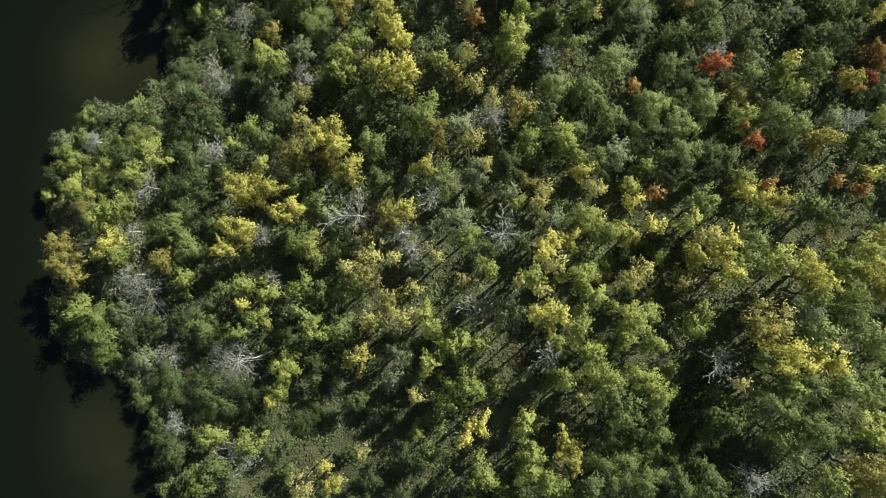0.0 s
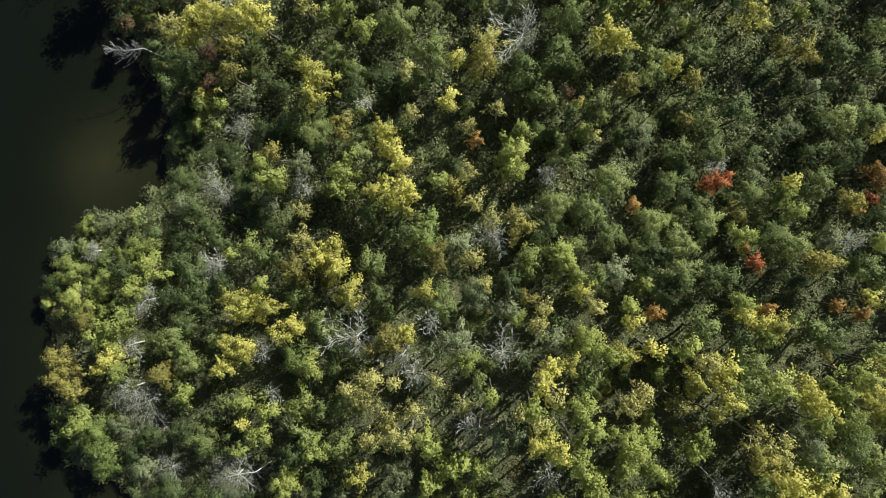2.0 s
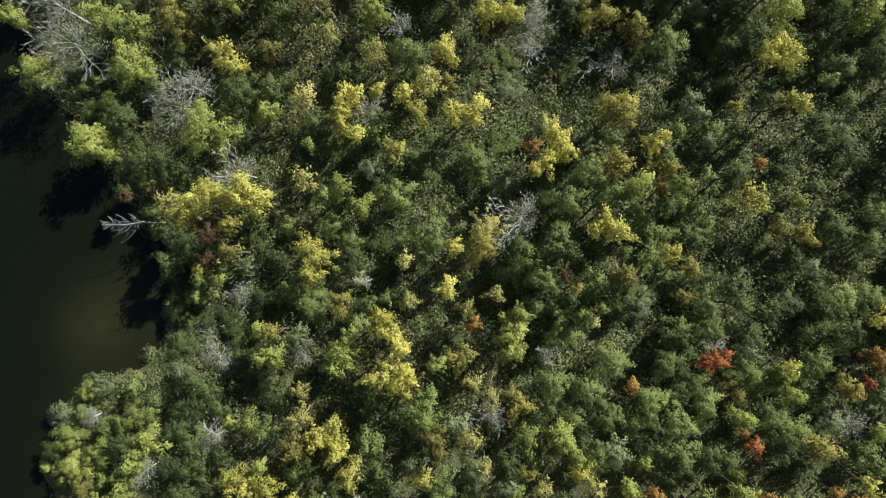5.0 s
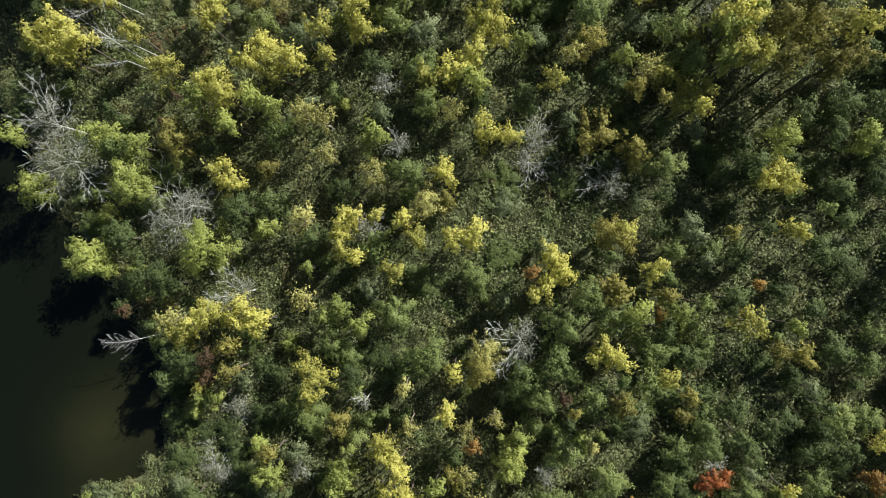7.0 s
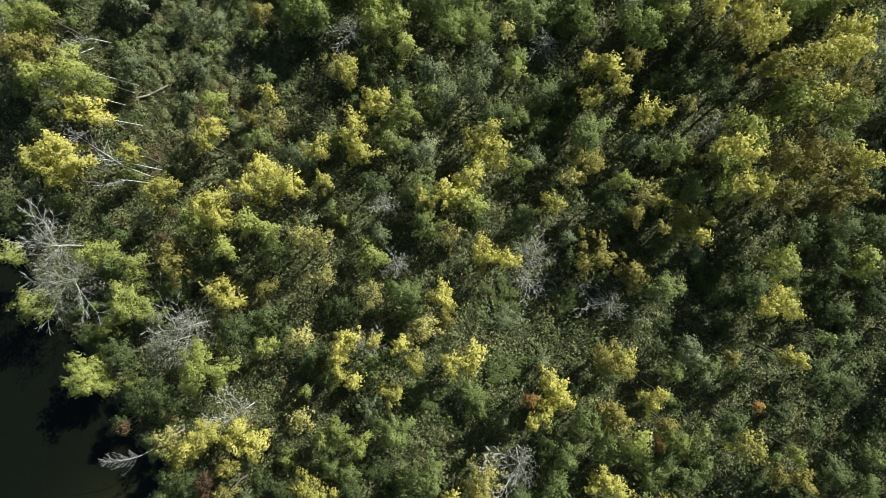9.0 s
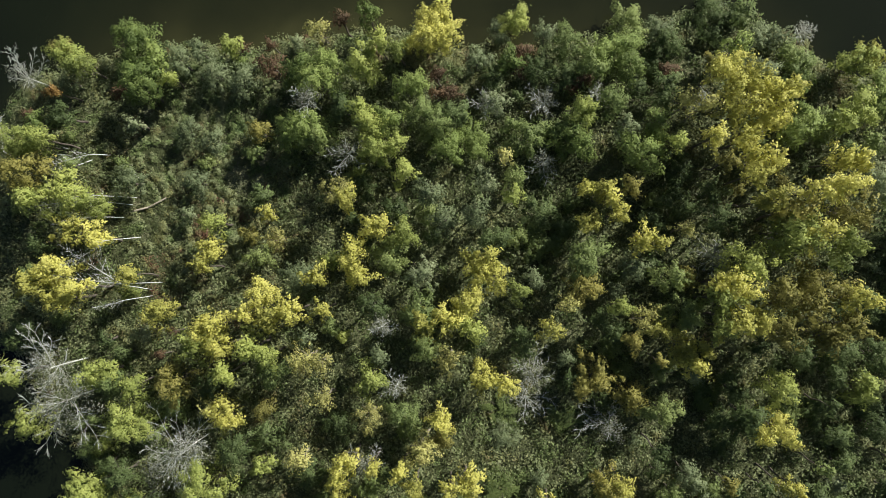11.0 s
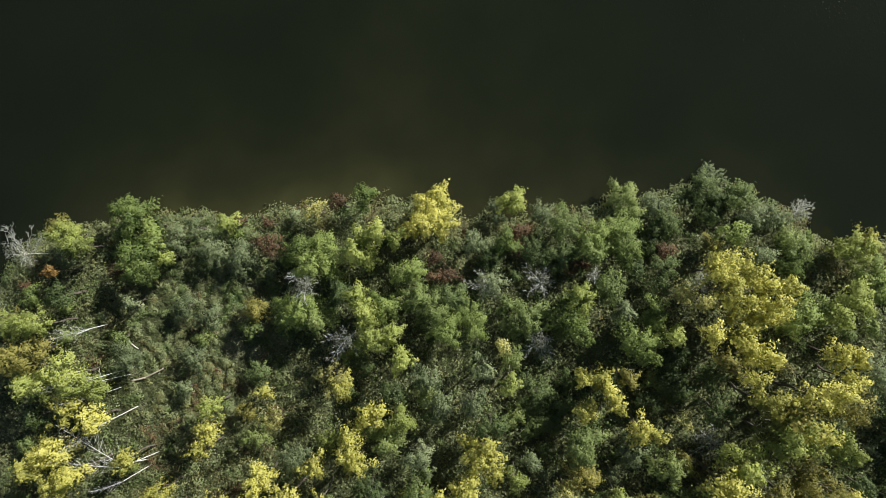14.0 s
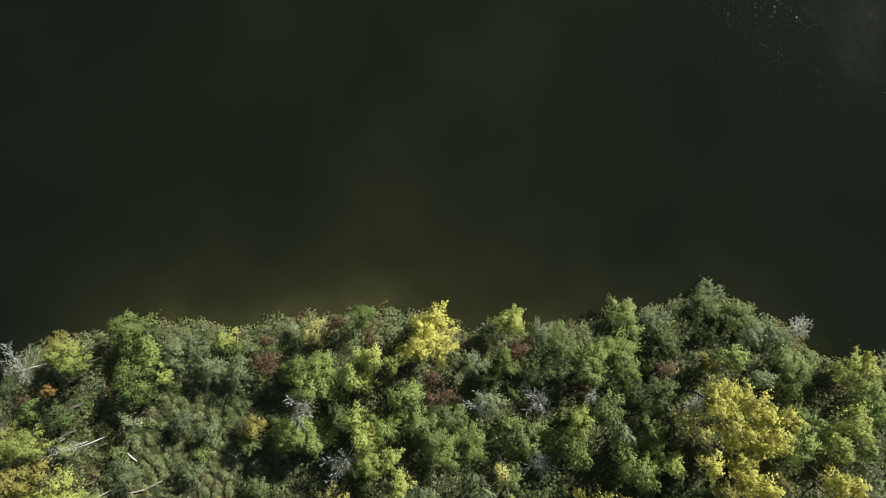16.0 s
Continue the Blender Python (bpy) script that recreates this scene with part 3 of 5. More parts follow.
# trees around y = 6
plant("lime", -48.6, 10.6, 4.4, 2.03)
plant("olive", -48.3, 0.5, 6.9, 1.41)
plant("lime", -47.9, 7.2, 4.4, 2.17)
plant("lime", -44.3, 8.6, 4.8, 2.01)
plant("yellow", -42.4, 0.2, 7.4, 1.95)
plant("lime", -42.4, 3.1, 7.4, 2.37)
plant("lime", -40.5, 4.8, 7.8, 1.74)
plant("bare", -40.3, 2.0, 5.2, 1.57)
plant("lime", -39.3, 8.6, 6.7, 1.54)
plant("bare", -38.5, 7.3, 5.3, 2.00)
plant("lime", -38.0, 10.9, 6.7, 1.75)
plant("dark", -36.1, 7.3, 3.7, 1.91)
plant("dark", -35.7, 11.4, 3.3, 2.06)
plant("green", -35.3, 2.7, 5.6, 2.33)
plant("dark", -33.7, 4.6, 4.5, 2.02)
plant("green", -33.1, 0.1, 5.9, 1.99)
plant("dark", -33.1, 10.0, 3.6, 1.71)
plant("dark", -32.5, 7.3, 4.2, 2.37)
plant("bare", -30.5, 11.2, 4.2, 1.57)
plant("dark", -29.5, 9.1, 4.8, 1.67)
plant("yellow", -28.1, 0.4, 8.4, 1.36)
plant("yellow", -27.2, 2.3, 8.4, 1.91)
plant("yellow", -27.2, 7.5, 8.4, 1.36)
plant("yellow", -26.2, 6.1, 8.4, 1.91)
plant("yellow", -25.6, 2.0, 8.4, 1.36)
plant("yellow", -24.8, 7.4, 8.2, 1.50)
plant("bare", -24.3, 1.2, 5.8, 0.98)
plant("lime", -23.7, 9.3, 8.1, 0.68)
plant("yellow", -23.0, 6.7, 8.2, 1.22)
plant("yellow", -21.8, 3.9, 8.2, 1.36)
plant("fresh", -20.4, 1.0, 7.1, 1.92)
plant("yellow", -20.3, 4.2, 7.8, 1.36)
plant("olive", -20.2, 10.8, 7.9, 1.70)
plant("green", -20.2, 7.7, 5.1, 2.00)
plant("lime", -19.0, 0.3, 7.8, 2.18)
plant("green", -17.5, 4.8, 7.1, 1.71)
plant("dark", -16.0, 2.6, 6.4, 1.83)
plant("yellow", -15.1, 11.1, 9.3, 1.20)
plant("yellow", -13.8, 8.4, 10.1, 1.59)
plant("bare", -13.1, 3.7, 8.6, 2.15)
plant("green", -11.6, 11.6, 8.1, 1.59)
plant("olive", -9.5, 3.5, 10.2, 1.64)
plant("bare", -8.1, 1.8, 8.6, 1.34)
plant("yellow", -7.6, 4.1, 9.8, 1.19)
plant("yellow", -5.8, 8.7, 10.2, 1.18)
plant("silver", -4.8, 2.4, 7.2, 1.35)
plant("bare", -4.7, 5.6, 8.6, 0.93)
plant("green", -3.9, 7.1, 9.6, 1.86)
plant("silver", -2.3, 2.7, 7.8, 2.35)
plant("lime", -1.3, 1.1, 10.1, 1.44)
plant("tan", -1.0, 11.7, 8.2, 1.67)
plant("silver", -0.4, 8.0, 6.0, 2.05)
plant("tan", 0.8, 9.3, 8.1, 1.20)
plant("bare", 2.7, 1.7, 6.0, 1.70)
plant("dark", 3.3, 9.3, 5.7, 1.71)
plant("silver", 3.3, 6.9, 5.5, 1.65)
plant("lime", 5.2, 11.7, 6.5, 1.69)
plant("tan", 6.4, 4.9, 8.0, 1.21)
plant("yellow", 7.3, 0.7, 11.4, 1.40)
plant("tan", 7.4, 6.7, 6.7, 1.21)
plant("silver", 8.1, 2.6, 5.7, 1.70)
plant("yellow", 9.3, 0.9, 9.9, 1.30)
plant("lime", 9.6, 11.7, 6.5, 1.68)
plant("lime", 10.8, 10.1, 6.5, 1.21)
plant("yellow", 11.1, 8.3, 6.5, 1.21)
plant("lime", 11.7, 3.2, 9.0, 1.96)
plant("tan", 13.0, 6.7, 6.1, 1.35)
plant("green", 13.2, 9.7, 5.3, 1.86)
plant("lime", 14.1, 1.7, 9.0, 1.30)
plant("silver", 15.1, 10.6, 5.0, 1.67)
plant("yellow", 15.7, 1.7, 8.4, 1.31)
plant("lime", 16.3, 6.8, 6.5, 0.94)
plant("yellow", 16.5, 5.2, 6.9, 1.07)
plant("yellow", 18.3, 2.5, 8.4, 1.05)
plant("orange", 19.1, 6.1, 5.4, 0.88)
plant("dark", 19.5, 11.9, 4.5, 2.15)
plant("dark", 21.1, 8.7, 5.3, 1.99)
plant("lime", 21.7, 2.8, 10.2, 1.28)
plant("green", 22.1, 10.4, 6.0, 2.31)
plant("tan", 23.5, 1.3, 10.2, 1.40)
plant("green", 23.7, 4.4, 8.4, 1.82)
plant("yellow", 25.6, 1.0, 9.9, 1.15)
plant("dark", 25.9, 9.9, 5.3, 2.00)
plant("dark", 27.3, 4.2, 7.5, 1.80)
plant("lime", 27.5, 7.4, 8.4, 0.91)
plant("yellow", 27.8, 6.2, 8.4, 1.17)
plant("green", 28.1, 1.2, 8.7, 2.22)
plant("yellow", 29.5, 5.3, 8.4, 1.62)
plant("red", 29.5, 11.7, 5.8, 0.93)
plant("lime", 30.1, 3.7, 8.4, 1.29)
plant("orange", 30.2, 6.8, 7.2, 0.72)
plant("yellow", 31.3, 4.8, 8.4, 1.29)
plant("dark", 33.5, 10.4, 5.5, 1.86)
plant("green", 35.2, 4.4, 7.2, 1.83)
plant("olive", 36.2, 11.6, 7.7, 1.62)
plant("orange", 37.5, 7.1, 6.7, 0.66)
plant("dark", 37.5, 3.6, 6.7, 2.09)
plant("orange", 40.1, 6.2, 6.7, 0.85)
plant("green", 40.4, 11.0, 7.3, 1.62)
plant("yellow", 41.0, 8.0, 7.9, 1.03)
plant("yellow", 41.7, 1.0, 9.5, 1.26)
# trees around y = 18
plant("silver", -50.1, 12.7, 3.0, 2.21)
plant("lime", -46.9, 16.0, 3.8, 1.31)
plant("bare", -45.9, 13.0, 3.0, 1.03)
plant("silver", -45.2, 16.7, 3.0, 1.83)
plant("lime", -41.7, 12.5, 4.1, 1.30)
plant("lime", -40.1, 13.3, 4.1, 2.02)
plant("dark", -35.4, 21.3, 1.4, 2.12)
plant("dark", -34.6, 14.1, 3.0, 2.77)
plant("dark", -31.7, 14.9, 2.3, 2.44)
plant("bare", -30.9, 20.0, 2.8, 2.18)
plant("bare", -29.0, 19.1, 1.4, 1.03)
plant("dark", -28.5, 21.3, 1.4, 1.99)
plant("dark", -26.6, 18.2, 2.2, 2.44)
plant("lime", -25.7, 13.7, 7.8, 1.23)
plant("green", -24.0, 12.5, 7.1, 1.52)
plant("lime", -23.8, 21.0, 7.8, 1.50)
plant("dark", -23.3, 15.8, 3.5, 2.05)
plant("olive", -22.8, 23.5, 7.8, 1.09)
plant("lime", -22.2, 20.9, 7.8, 1.23)
plant("bare", -20.9, 20.8, 3.2, 1.29)
plant("tan", -19.8, 14.3, 8.4, 1.49)
plant("tan", -19.5, 17.4, 8.1, 1.22)
plant("yellow", -17.8, 12.3, 8.9, 1.34)
plant("yellow", -15.9, 12.7, 8.9, 2.01)
plant("lime", -15.4, 19.9, 7.8, 1.76)
plant("lime", -14.8, 21.8, 8.0, 2.03)
plant("green", -11.5, 17.0, 7.1, 2.27)
plant("yellow", -11.1, 19.1, 9.9, 0.92)
plant("yellow", -9.5, 19.3, 9.9, 1.85)
plant("dark", -9.0, 14.9, 6.5, 1.82)
plant("yellow", -8.5, 22.3, 10.2, 1.44)
plant("yellow", -8.1, 17.6, 8.7, 1.07)
plant("yellow", -7.4, 19.0, 9.9, 1.71)
plant("fresh", -6.0, 14.9, 7.8, 2.56)
plant("lime", -4.4, 20.4, 8.1, 0.94)
plant("olive", -4.3, 12.3, 10.1, 1.64)
plant("silver", -2.3, 13.7, 6.3, 1.70)
plant("tan", -1.0, 21.3, 8.1, 1.20)
plant("tan", -0.4, 18.3, 7.7, 1.48)
plant("tan", 1.5, 16.2, 6.5, 1.49)
plant("bare", 1.5, 14.8, 6.0, 1.50)
plant("lime", 3.6, 21.7, 7.3, 1.48)
plant("lime", 3.9, 23.5, 7.7, 2.00)
plant("tan", 4.0, 16.9, 6.5, 1.22)
plant("olive", 4.6, 15.5, 6.5, 1.69)
plant("dark", 7.1, 15.1, 4.9, 2.00)
plant("bare", 7.5, 21.3, 5.1, 1.37)
plant("green", 8.5, 17.9, 6.0, 1.97)
plant("lime", 8.7, 12.5, 6.3, 1.08)
plant("green", 9.4, 23.4, 6.1, 1.97)
plant("green", 11.9, 17.3, 5.8, 2.11)
plant("green", 14.4, 20.4, 5.6, 2.12)
plant("green", 14.7, 14.3, 5.4, 1.90)
plant("orange", 17.0, 17.9, 4.8, 0.75)
plant("green", 19.0, 16.1, 5.3, 2.03)
plant("green", 20.9, 20.2, 5.2, 1.90)
plant("green", 21.8, 23.5, 5.1, 2.14)
plant("green", 22.0, 13.6, 5.5, 2.02)
plant("red", 25.0, 20.2, 4.5, 0.88)
plant("green", 25.1, 15.8, 5.5, 1.88)
plant("bare", 26.2, 22.0, 3.8, 0.96)
plant("red", 26.3, 20.5, 4.5, 1.22)
plant("red", 27.5, 21.1, 3.8, 0.75)
plant("lime", 28.2, 14.4, 7.2, 1.44)
plant("orange", 28.3, 13.4, 5.8, 0.67)
plant("dark", 29.8, 23.4, 3.2, 2.20)
plant("green", 29.8, 18.6, 4.8, 2.15)
plant("green", 31.6, 14.4, 6.8, 2.11)
plant("lime", 32.7, 19.0, 6.8, 1.45)
plant("yellow", 33.3, 20.2, 6.8, 0.92)
plant("green", 33.7, 13.3, 7.3, 1.96)
plant("lime", 33.7, 17.0, 6.8, 1.18)
plant("green", 36.8, 20.2, 5.0, 1.88)
plant("dark", 37.0, 23.8, 3.5, 2.19)
plant("olive", 39.5, 18.0, 6.8, 1.18)
plant("bare", 40.1, 13.8, 5.4, 1.33)
plant("orange", 40.1, 17.1, 5.4, 0.66)
plant("dark", 40.1, 23.4, 4.4, 2.03)
plant("lime", 41.7, 13.7, 7.7, 0.90)
plant("red", 41.8, 18.4, 5.4, 0.86)
plant("orange", 42.8, 20.9, 5.4, 1.59)
# trees around y = 30
plant("green", -35.6, 25.8, 2.5, 1.90)
plant("dark", -35.4, 29.8, 2.2, 1.95)
plant("dark", -33.2, 24.7, 1.4, 2.12)
plant("dark", -32.0, 32.9, 4.9, 2.01)
plant("yellow", -31.3, 30.9, 6.0, 1.12)
plant("lime", -31.2, 29.5, 6.0, 0.98)
plant("dark", -29.4, 24.2, 1.4, 2.15)
plant("lime", -29.0, 29.6, 6.0, 0.71)
plant("bare", -28.0, 27.8, 2.3, 1.46)
plant("silver", -26.6, 31.0, 3.2, 1.37)
plant("green", -26.6, 35.9, 1.8, 2.11)
plant("dark", -25.0, 26.4, 2.2, 2.09)
plant("dark", -23.8, 32.3, 3.6, 2.05)
plant("green", -21.1, 27.7, 4.1, 2.17)
plant("green", -18.9, 26.5, 3.0, 2.77)
plant("yellow", -18.4, 30.3, 7.3, 1.50)
plant("yellow", -18.0, 32.6, 7.7, 2.18)
plant("green", -16.1, 35.3, 5.2, 1.87)
plant("olive", -15.2, 26.9, 7.4, 1.50)
plant("dark", -14.3, 31.5, 4.5, 2.02)
plant("bare", -12.4, 29.3, 5.8, 0.84)
plant("dark", -11.3, 34.0, 1.4, 3.06)
plant("yellow", -10.1, 25.7, 10.2, 1.18)
plant("yellow", -9.5, 24.5, 10.2, 1.97)
plant("green", -7.7, 32.5, 5.3, 2.08)
plant("tan", -7.5, 31.7, 10.1, 0.92)
plant("tan", -7.0, 27.5, 10.3, 1.18)
plant("green", -5.0, 34.7, 8.6, 2.15)
plant("yellow", -3.4, 28.7, 10.1, 1.31)
plant("yellow", -2.4, 33.2, 9.8, 1.05)
plant("tan", -1.0, 26.3, 8.3, 1.32)
plant("orange", -0.4, 24.9, 7.1, 0.81)
plant("olive", 0.6, 33.2, 9.3, 2.10)
plant("tan", 1.2, 35.0, 9.3, 2.23)
plant("tan", 2.1, 28.1, 9.3, 1.18)
plant("lime", 4.6, 25.9, 7.7, 1.20)
plant("green", 5.1, 32.3, 8.4, 2.41)
plant("green", 6.9, 29.9, 7.5, 1.93)
plant("green", 8.5, 33.5, 9.0, 2.62)
plant("maroon", 9.6, 29.9, 6.0, 0.81)
plant("lime", 11.3, 25.6, 7.4, 1.07)
plant("tan", 12.2, 25.2, 7.7, 0.80)
plant("green", 12.6, 28.8, 5.6, 1.72)
plant("yellow", 13.2, 35.4, 10.6, 1.79)
plant("yellow", 14.6, 34.6, 9.9, 1.42)
plant("olive", 15.2, 30.0, 9.9, 1.29)
plant("green", 17.4, 27.6, 1.4, 1.98)
plant("silver", 18.3, 25.9, 2.1, 2.09)
plant("green", 18.6, 31.6, 7.8, 1.54)
plant("green", 20.4, 34.3, 3.2, 2.49)
plant("yellow", 20.4, 32.4, 8.6, 1.30)
plant("green", 21.9, 28.9, 1.4, 1.70)
plant("olive", 22.2, 30.6, 8.6, 0.78)
plant("green", 25.1, 26.9, 4.7, 1.88)
plant("green", 25.4, 24.1, 5.1, 2.14)
plant("green", 25.6, 35.1, 3.3, 1.65)
plant("dark", 28.2, 28.7, 4.3, 1.76)
plant("dark", 32.0, 33.4, 1.4, 1.70)
plant("olive", 32.7, 34.9, 5.4, 0.93)
plant("dark", 34.0, 26.9, 1.4, 1.98)
plant("dark", 34.3, 25.8, 1.5, 2.25)
plant("dark", 34.9, 31.9, 2.8, 1.52)
plant("olive", 35.4, 34.4, 6.0, 1.45)
plant("dark", 37.8, 28.8, 2.0, 1.82)
plant("dark", 38.2, 33.2, 2.4, 1.39)
plant("dark", 39.2, 34.9, 3.9, 1.63)
plant("green", 39.7, 27.1, 4.9, 2.00)
plant("green", 42.1, 27.7, 4.9, 1.87)
plant("yellow", 43.0, 25.2, 6.7, 1.17)
# dull brown and dark trees behind the western cove
plant("maroon", -29.2, 34.4, 8.6, 1.20)
plant("dark", -31.6, 33.4, 8.2, 1.30)
plant("olive", -27.0, 35.6, 8.4, 1.00)
plant("olive", -27.4, 32.6, 8.4, 1.10)
plant("maroon", -30.2, 31.8, 6.2, 1.20)
plant("dark", -33.6, 34.6, 7.4, 1.40)
plant("dark", -34.8, 31.4, 6.8, 1.50)
# trees around y = 42
plant("lime", -46.2, 44.5, 7.3, 1.82)
plant("lime", -44.5, 45.5, 7.3, 2.52)
plant("lime", -42.9, 44.8, 7.3, 1.95)
plant("dark", -41.2, 39.6, 5.2, 1.48)
plant("maroon", -40.5, 39.2, 5.0, 0.94)
plant("dark", -40.2, 47.8, 6.5, 2.25)
plant("dark", -38.1, 42.8, 5.6, 2.28)
plant("tan", -35.0, 38.2, 7.8, 1.79)
plant("dark", -34.8, 42.5, 5.9, 1.98)
plant("yellow", -33.2, 36.6, 7.8, 1.51)
plant("yellow", -31.1, 38.1, 9.7, 2.15)
plant("lime", -30.0, 46.5, 8.6, 3.39)
plant("yellow", -29.4, 39.1, 9.7, 1.88)
plant("bare", -26.1, 41.5, 7.3, 2.06)
plant("yellow", -26.0, 39.5, 9.7, 2.34)
plant("yellow", -24.0, 38.2, 9.7, 1.74)
plant("tan", -19.5, 40.5, 7.9, 1.63)
plant("dark", -18.5, 47.3, 3.6, 2.05)
plant("lime", -18.1, 44.3, 8.1, 0.68)
plant("lime", -16.3, 38.9, 7.7, 1.36)
plant("lime", -14.9, 39.8, 7.7, 1.02)
plant("yellow", -14.5, 46.2, 8.6, 1.21)
plant("yellow", -13.0, 45.4, 8.3, 0.94)
plant("lime", -12.9, 37.9, 7.1, 1.36)
plant("green", -11.4, 46.3, 5.9, 1.79)
plant("green", -9.1, 39.0, 5.3, 2.26)
plant("yellow", -9.0, 43.5, 7.7, 1.48)
plant("yellow", -6.2, 47.5, 9.1, 1.19)
plant("green", -5.6, 42.5, 1.4, 2.41)
plant("yellow", -2.4, 47.3, 9.1, 1.32)
plant("yellow", -0.7, 47.8, 9.1, 1.85)
plant("green", -0.2, 42.8, 4.4, 2.15)
plant("green", 3.0, 45.5, 1.4, 2.39)
plant("bare", 4.9, 36.4, 8.6, 2.38)
plant("orange", 6.0, 43.7, 8.6, 0.76)
plant("yellow", 6.3, 41.3, 9.2, 0.79)
plant("yellow", 7.3, 42.0, 9.2, 1.31)
plant("yellow", 8.3, 45.3, 8.8, 1.44)
plant("yellow", 9.1, 43.5, 9.2, 1.70)
plant("green", 9.6, 37.9, 9.6, 1.99)
plant("green", 12.0, 40.9, 9.4, 2.08)
plant("green", 14.4, 38.5, 9.4, 2.20)
plant("olive", 14.5, 47.5, 9.2, 2.08)
plant("olive", 14.9, 41.8, 9.9, 1.80)
plant("lime", 16.8, 39.5, 9.9, 1.16)
plant("yellow", 18.3, 43.7, 9.2, 1.29)
plant("yellow", 19.2, 44.5, 9.2, 0.78)
plant("orange", 19.4, 39.2, 8.0, 0.85)
plant("dark", 19.8, 37.5, 7.8, 1.28)
plant("lime", 20.9, 39.8, 9.7, 1.41)
plant("green", 21.9, 46.0, 5.1, 1.47)
plant("green", 26.5, 46.0, 2.6, 1.52)
plant("dark", 27.3, 40.6, 6.4, 1.44)
plant("olive", 27.3, 47.9, 6.4, 0.79)
plant("yellow", 29.9, 38.1, 6.4, 1.85)
plant("orange", 31.1, 42.1, 3.8, 0.82)
plant("green", 33.4, 36.2, 3.2, 0.82)
plant("dark", 33.6, 41.3, 2.9, 1.24)
plant("yellow", 33.7, 47.9, 8.1, 0.91)
plant("dark", 37.0, 45.8, 4.7, 1.75)
plant("dark", 41.0, 43.4, 2.2, 2.24)
plant("dark", 44.5, 39.0, 1.4, 1.55)
# trees around y = 54
plant("lime", -52.3, 59.3, 8.9, 1.38)
plant("lime", -50.7, 53.8, 8.2, 2.09)
plant("bare", -45.6, 56.4, 9.8, 4.09)
plant("lime", -42.3, 59.3, 8.3, 2.21)
plant("green", -41.2, 57.8, 6.4, 1.76)
plant("lime", -39.0, 53.8, 8.3, 3.10)
plant("lime", -38.0, 58.1, 8.3, 1.38)
plant("green", -34.9, 55.8, 5.2, 2.28)
plant("bare", -34.0, 49.4, 7.7, 3.95)
plant("olive", -33.3, 58.8, 8.7, 2.32)
plant("bare", -31.6, 51.2, 7.7, 2.20)
plant("dark", -30.0, 57.6, 5.4, 1.86)
plant("tan", -29.5, 55.7, 7.4, 1.38)
plant("yellow", -27.8, 54.7, 6.8, 2.22)
plant("dark", -26.8, 50.5, 6.1, 2.24)
plant("lime", -26.6, 59.9, 9.6, 1.07)
plant("dark", -23.9, 51.4, 3.3, 2.33)
plant("olive", -23.2, 55.3, 6.9, 1.24)
plant("green", -22.1, 59.3, 7.6, 1.93)
plant("tan", -19.3, 49.6, 8.6, 1.75)
plant("tan", -16.3, 56.8, 9.1, 1.61)
plant("dark", -15.5, 53.0, 3.6, 2.04)
plant("yellow", -14.8, 48.4, 8.7, 1.34)
plant("yellow", -13.4, 49.8, 8.7, 1.61)
plant("bare", -12.0, 48.5, 4.1, 1.55)
plant("tan", -11.4, 54.6, 8.1, 1.88)
plant("lime", -11.3, 58.9, 8.4, 1.74)
plant("yellow", -10.7, 49.9, 8.7, 0.94)
plant("bare", -8.5, 57.8, 5.9, 1.38)
plant("yellow", -7.6, 49.3, 8.8, 1.07)
plant("green", -7.5, 54.6, 6.8, 2.18)
plant("tan", -5.8, 50.8, 8.7, 2.00)
plant("tan", -5.1, 51.9, 8.7, 1.46)
plant("yellow", -3.3, 54.5, 8.7, 1.46)
plant("yellow", 1.5, 59.4, 8.5, 1.99)
plant("green", 3.4, 54.3, 1.4, 2.13)
plant("silver", 3.7, 51.6, 1.4, 1.99)
plant("yellow", 3.8, 58.7, 8.5, 1.32)
plant("bare", 6.2, 56.1, 3.5, 1.81)
plant("bare", 6.9, 58.7, 3.5, 1.95)
plant("green", 10.6, 53.6, 1.4, 2.13)
plant("olive", 13.4, 58.8, 6.7, 2.54)
plant("bare", 15.3, 53.5, 4.5, 2.05)
plant("yellow", 15.8, 48.1, 9.2, 1.30)
plant("olive", 17.1, 57.2, 6.7, 1.73)
plant("green", 20.9, 55.3, 5.7, 1.99)
plant("green", 26.6, 56.7, 1.5, 2.26)
plant("dark", 28.1, 54.0, 5.3, 2.13)
plant("dark", 28.4, 51.0, 1.4, 1.28)
plant("dark", 29.6, 55.1, 7.2, 1.81)
plant("yellow", 30.6, 53.3, 8.2, 1.30)
plant("yellow", 32.4, 48.3, 8.1, 0.84)
plant("yellow", 32.7, 54.0, 8.2, 2.07)
plant("lime", 33.0, 58.1, 8.2, 1.94)
plant("green", 38.0, 55.3, 2.9, 1.78)
plant("lime", 41.8, 57.8, 7.7, 1.67)
plant("dark", 41.9, 50.5, 1.4, 1.55)
plant("dark", 44.0, 53.3, 4.4, 2.03)
plant("green", 44.0, 57.7, 3.1, 1.66)
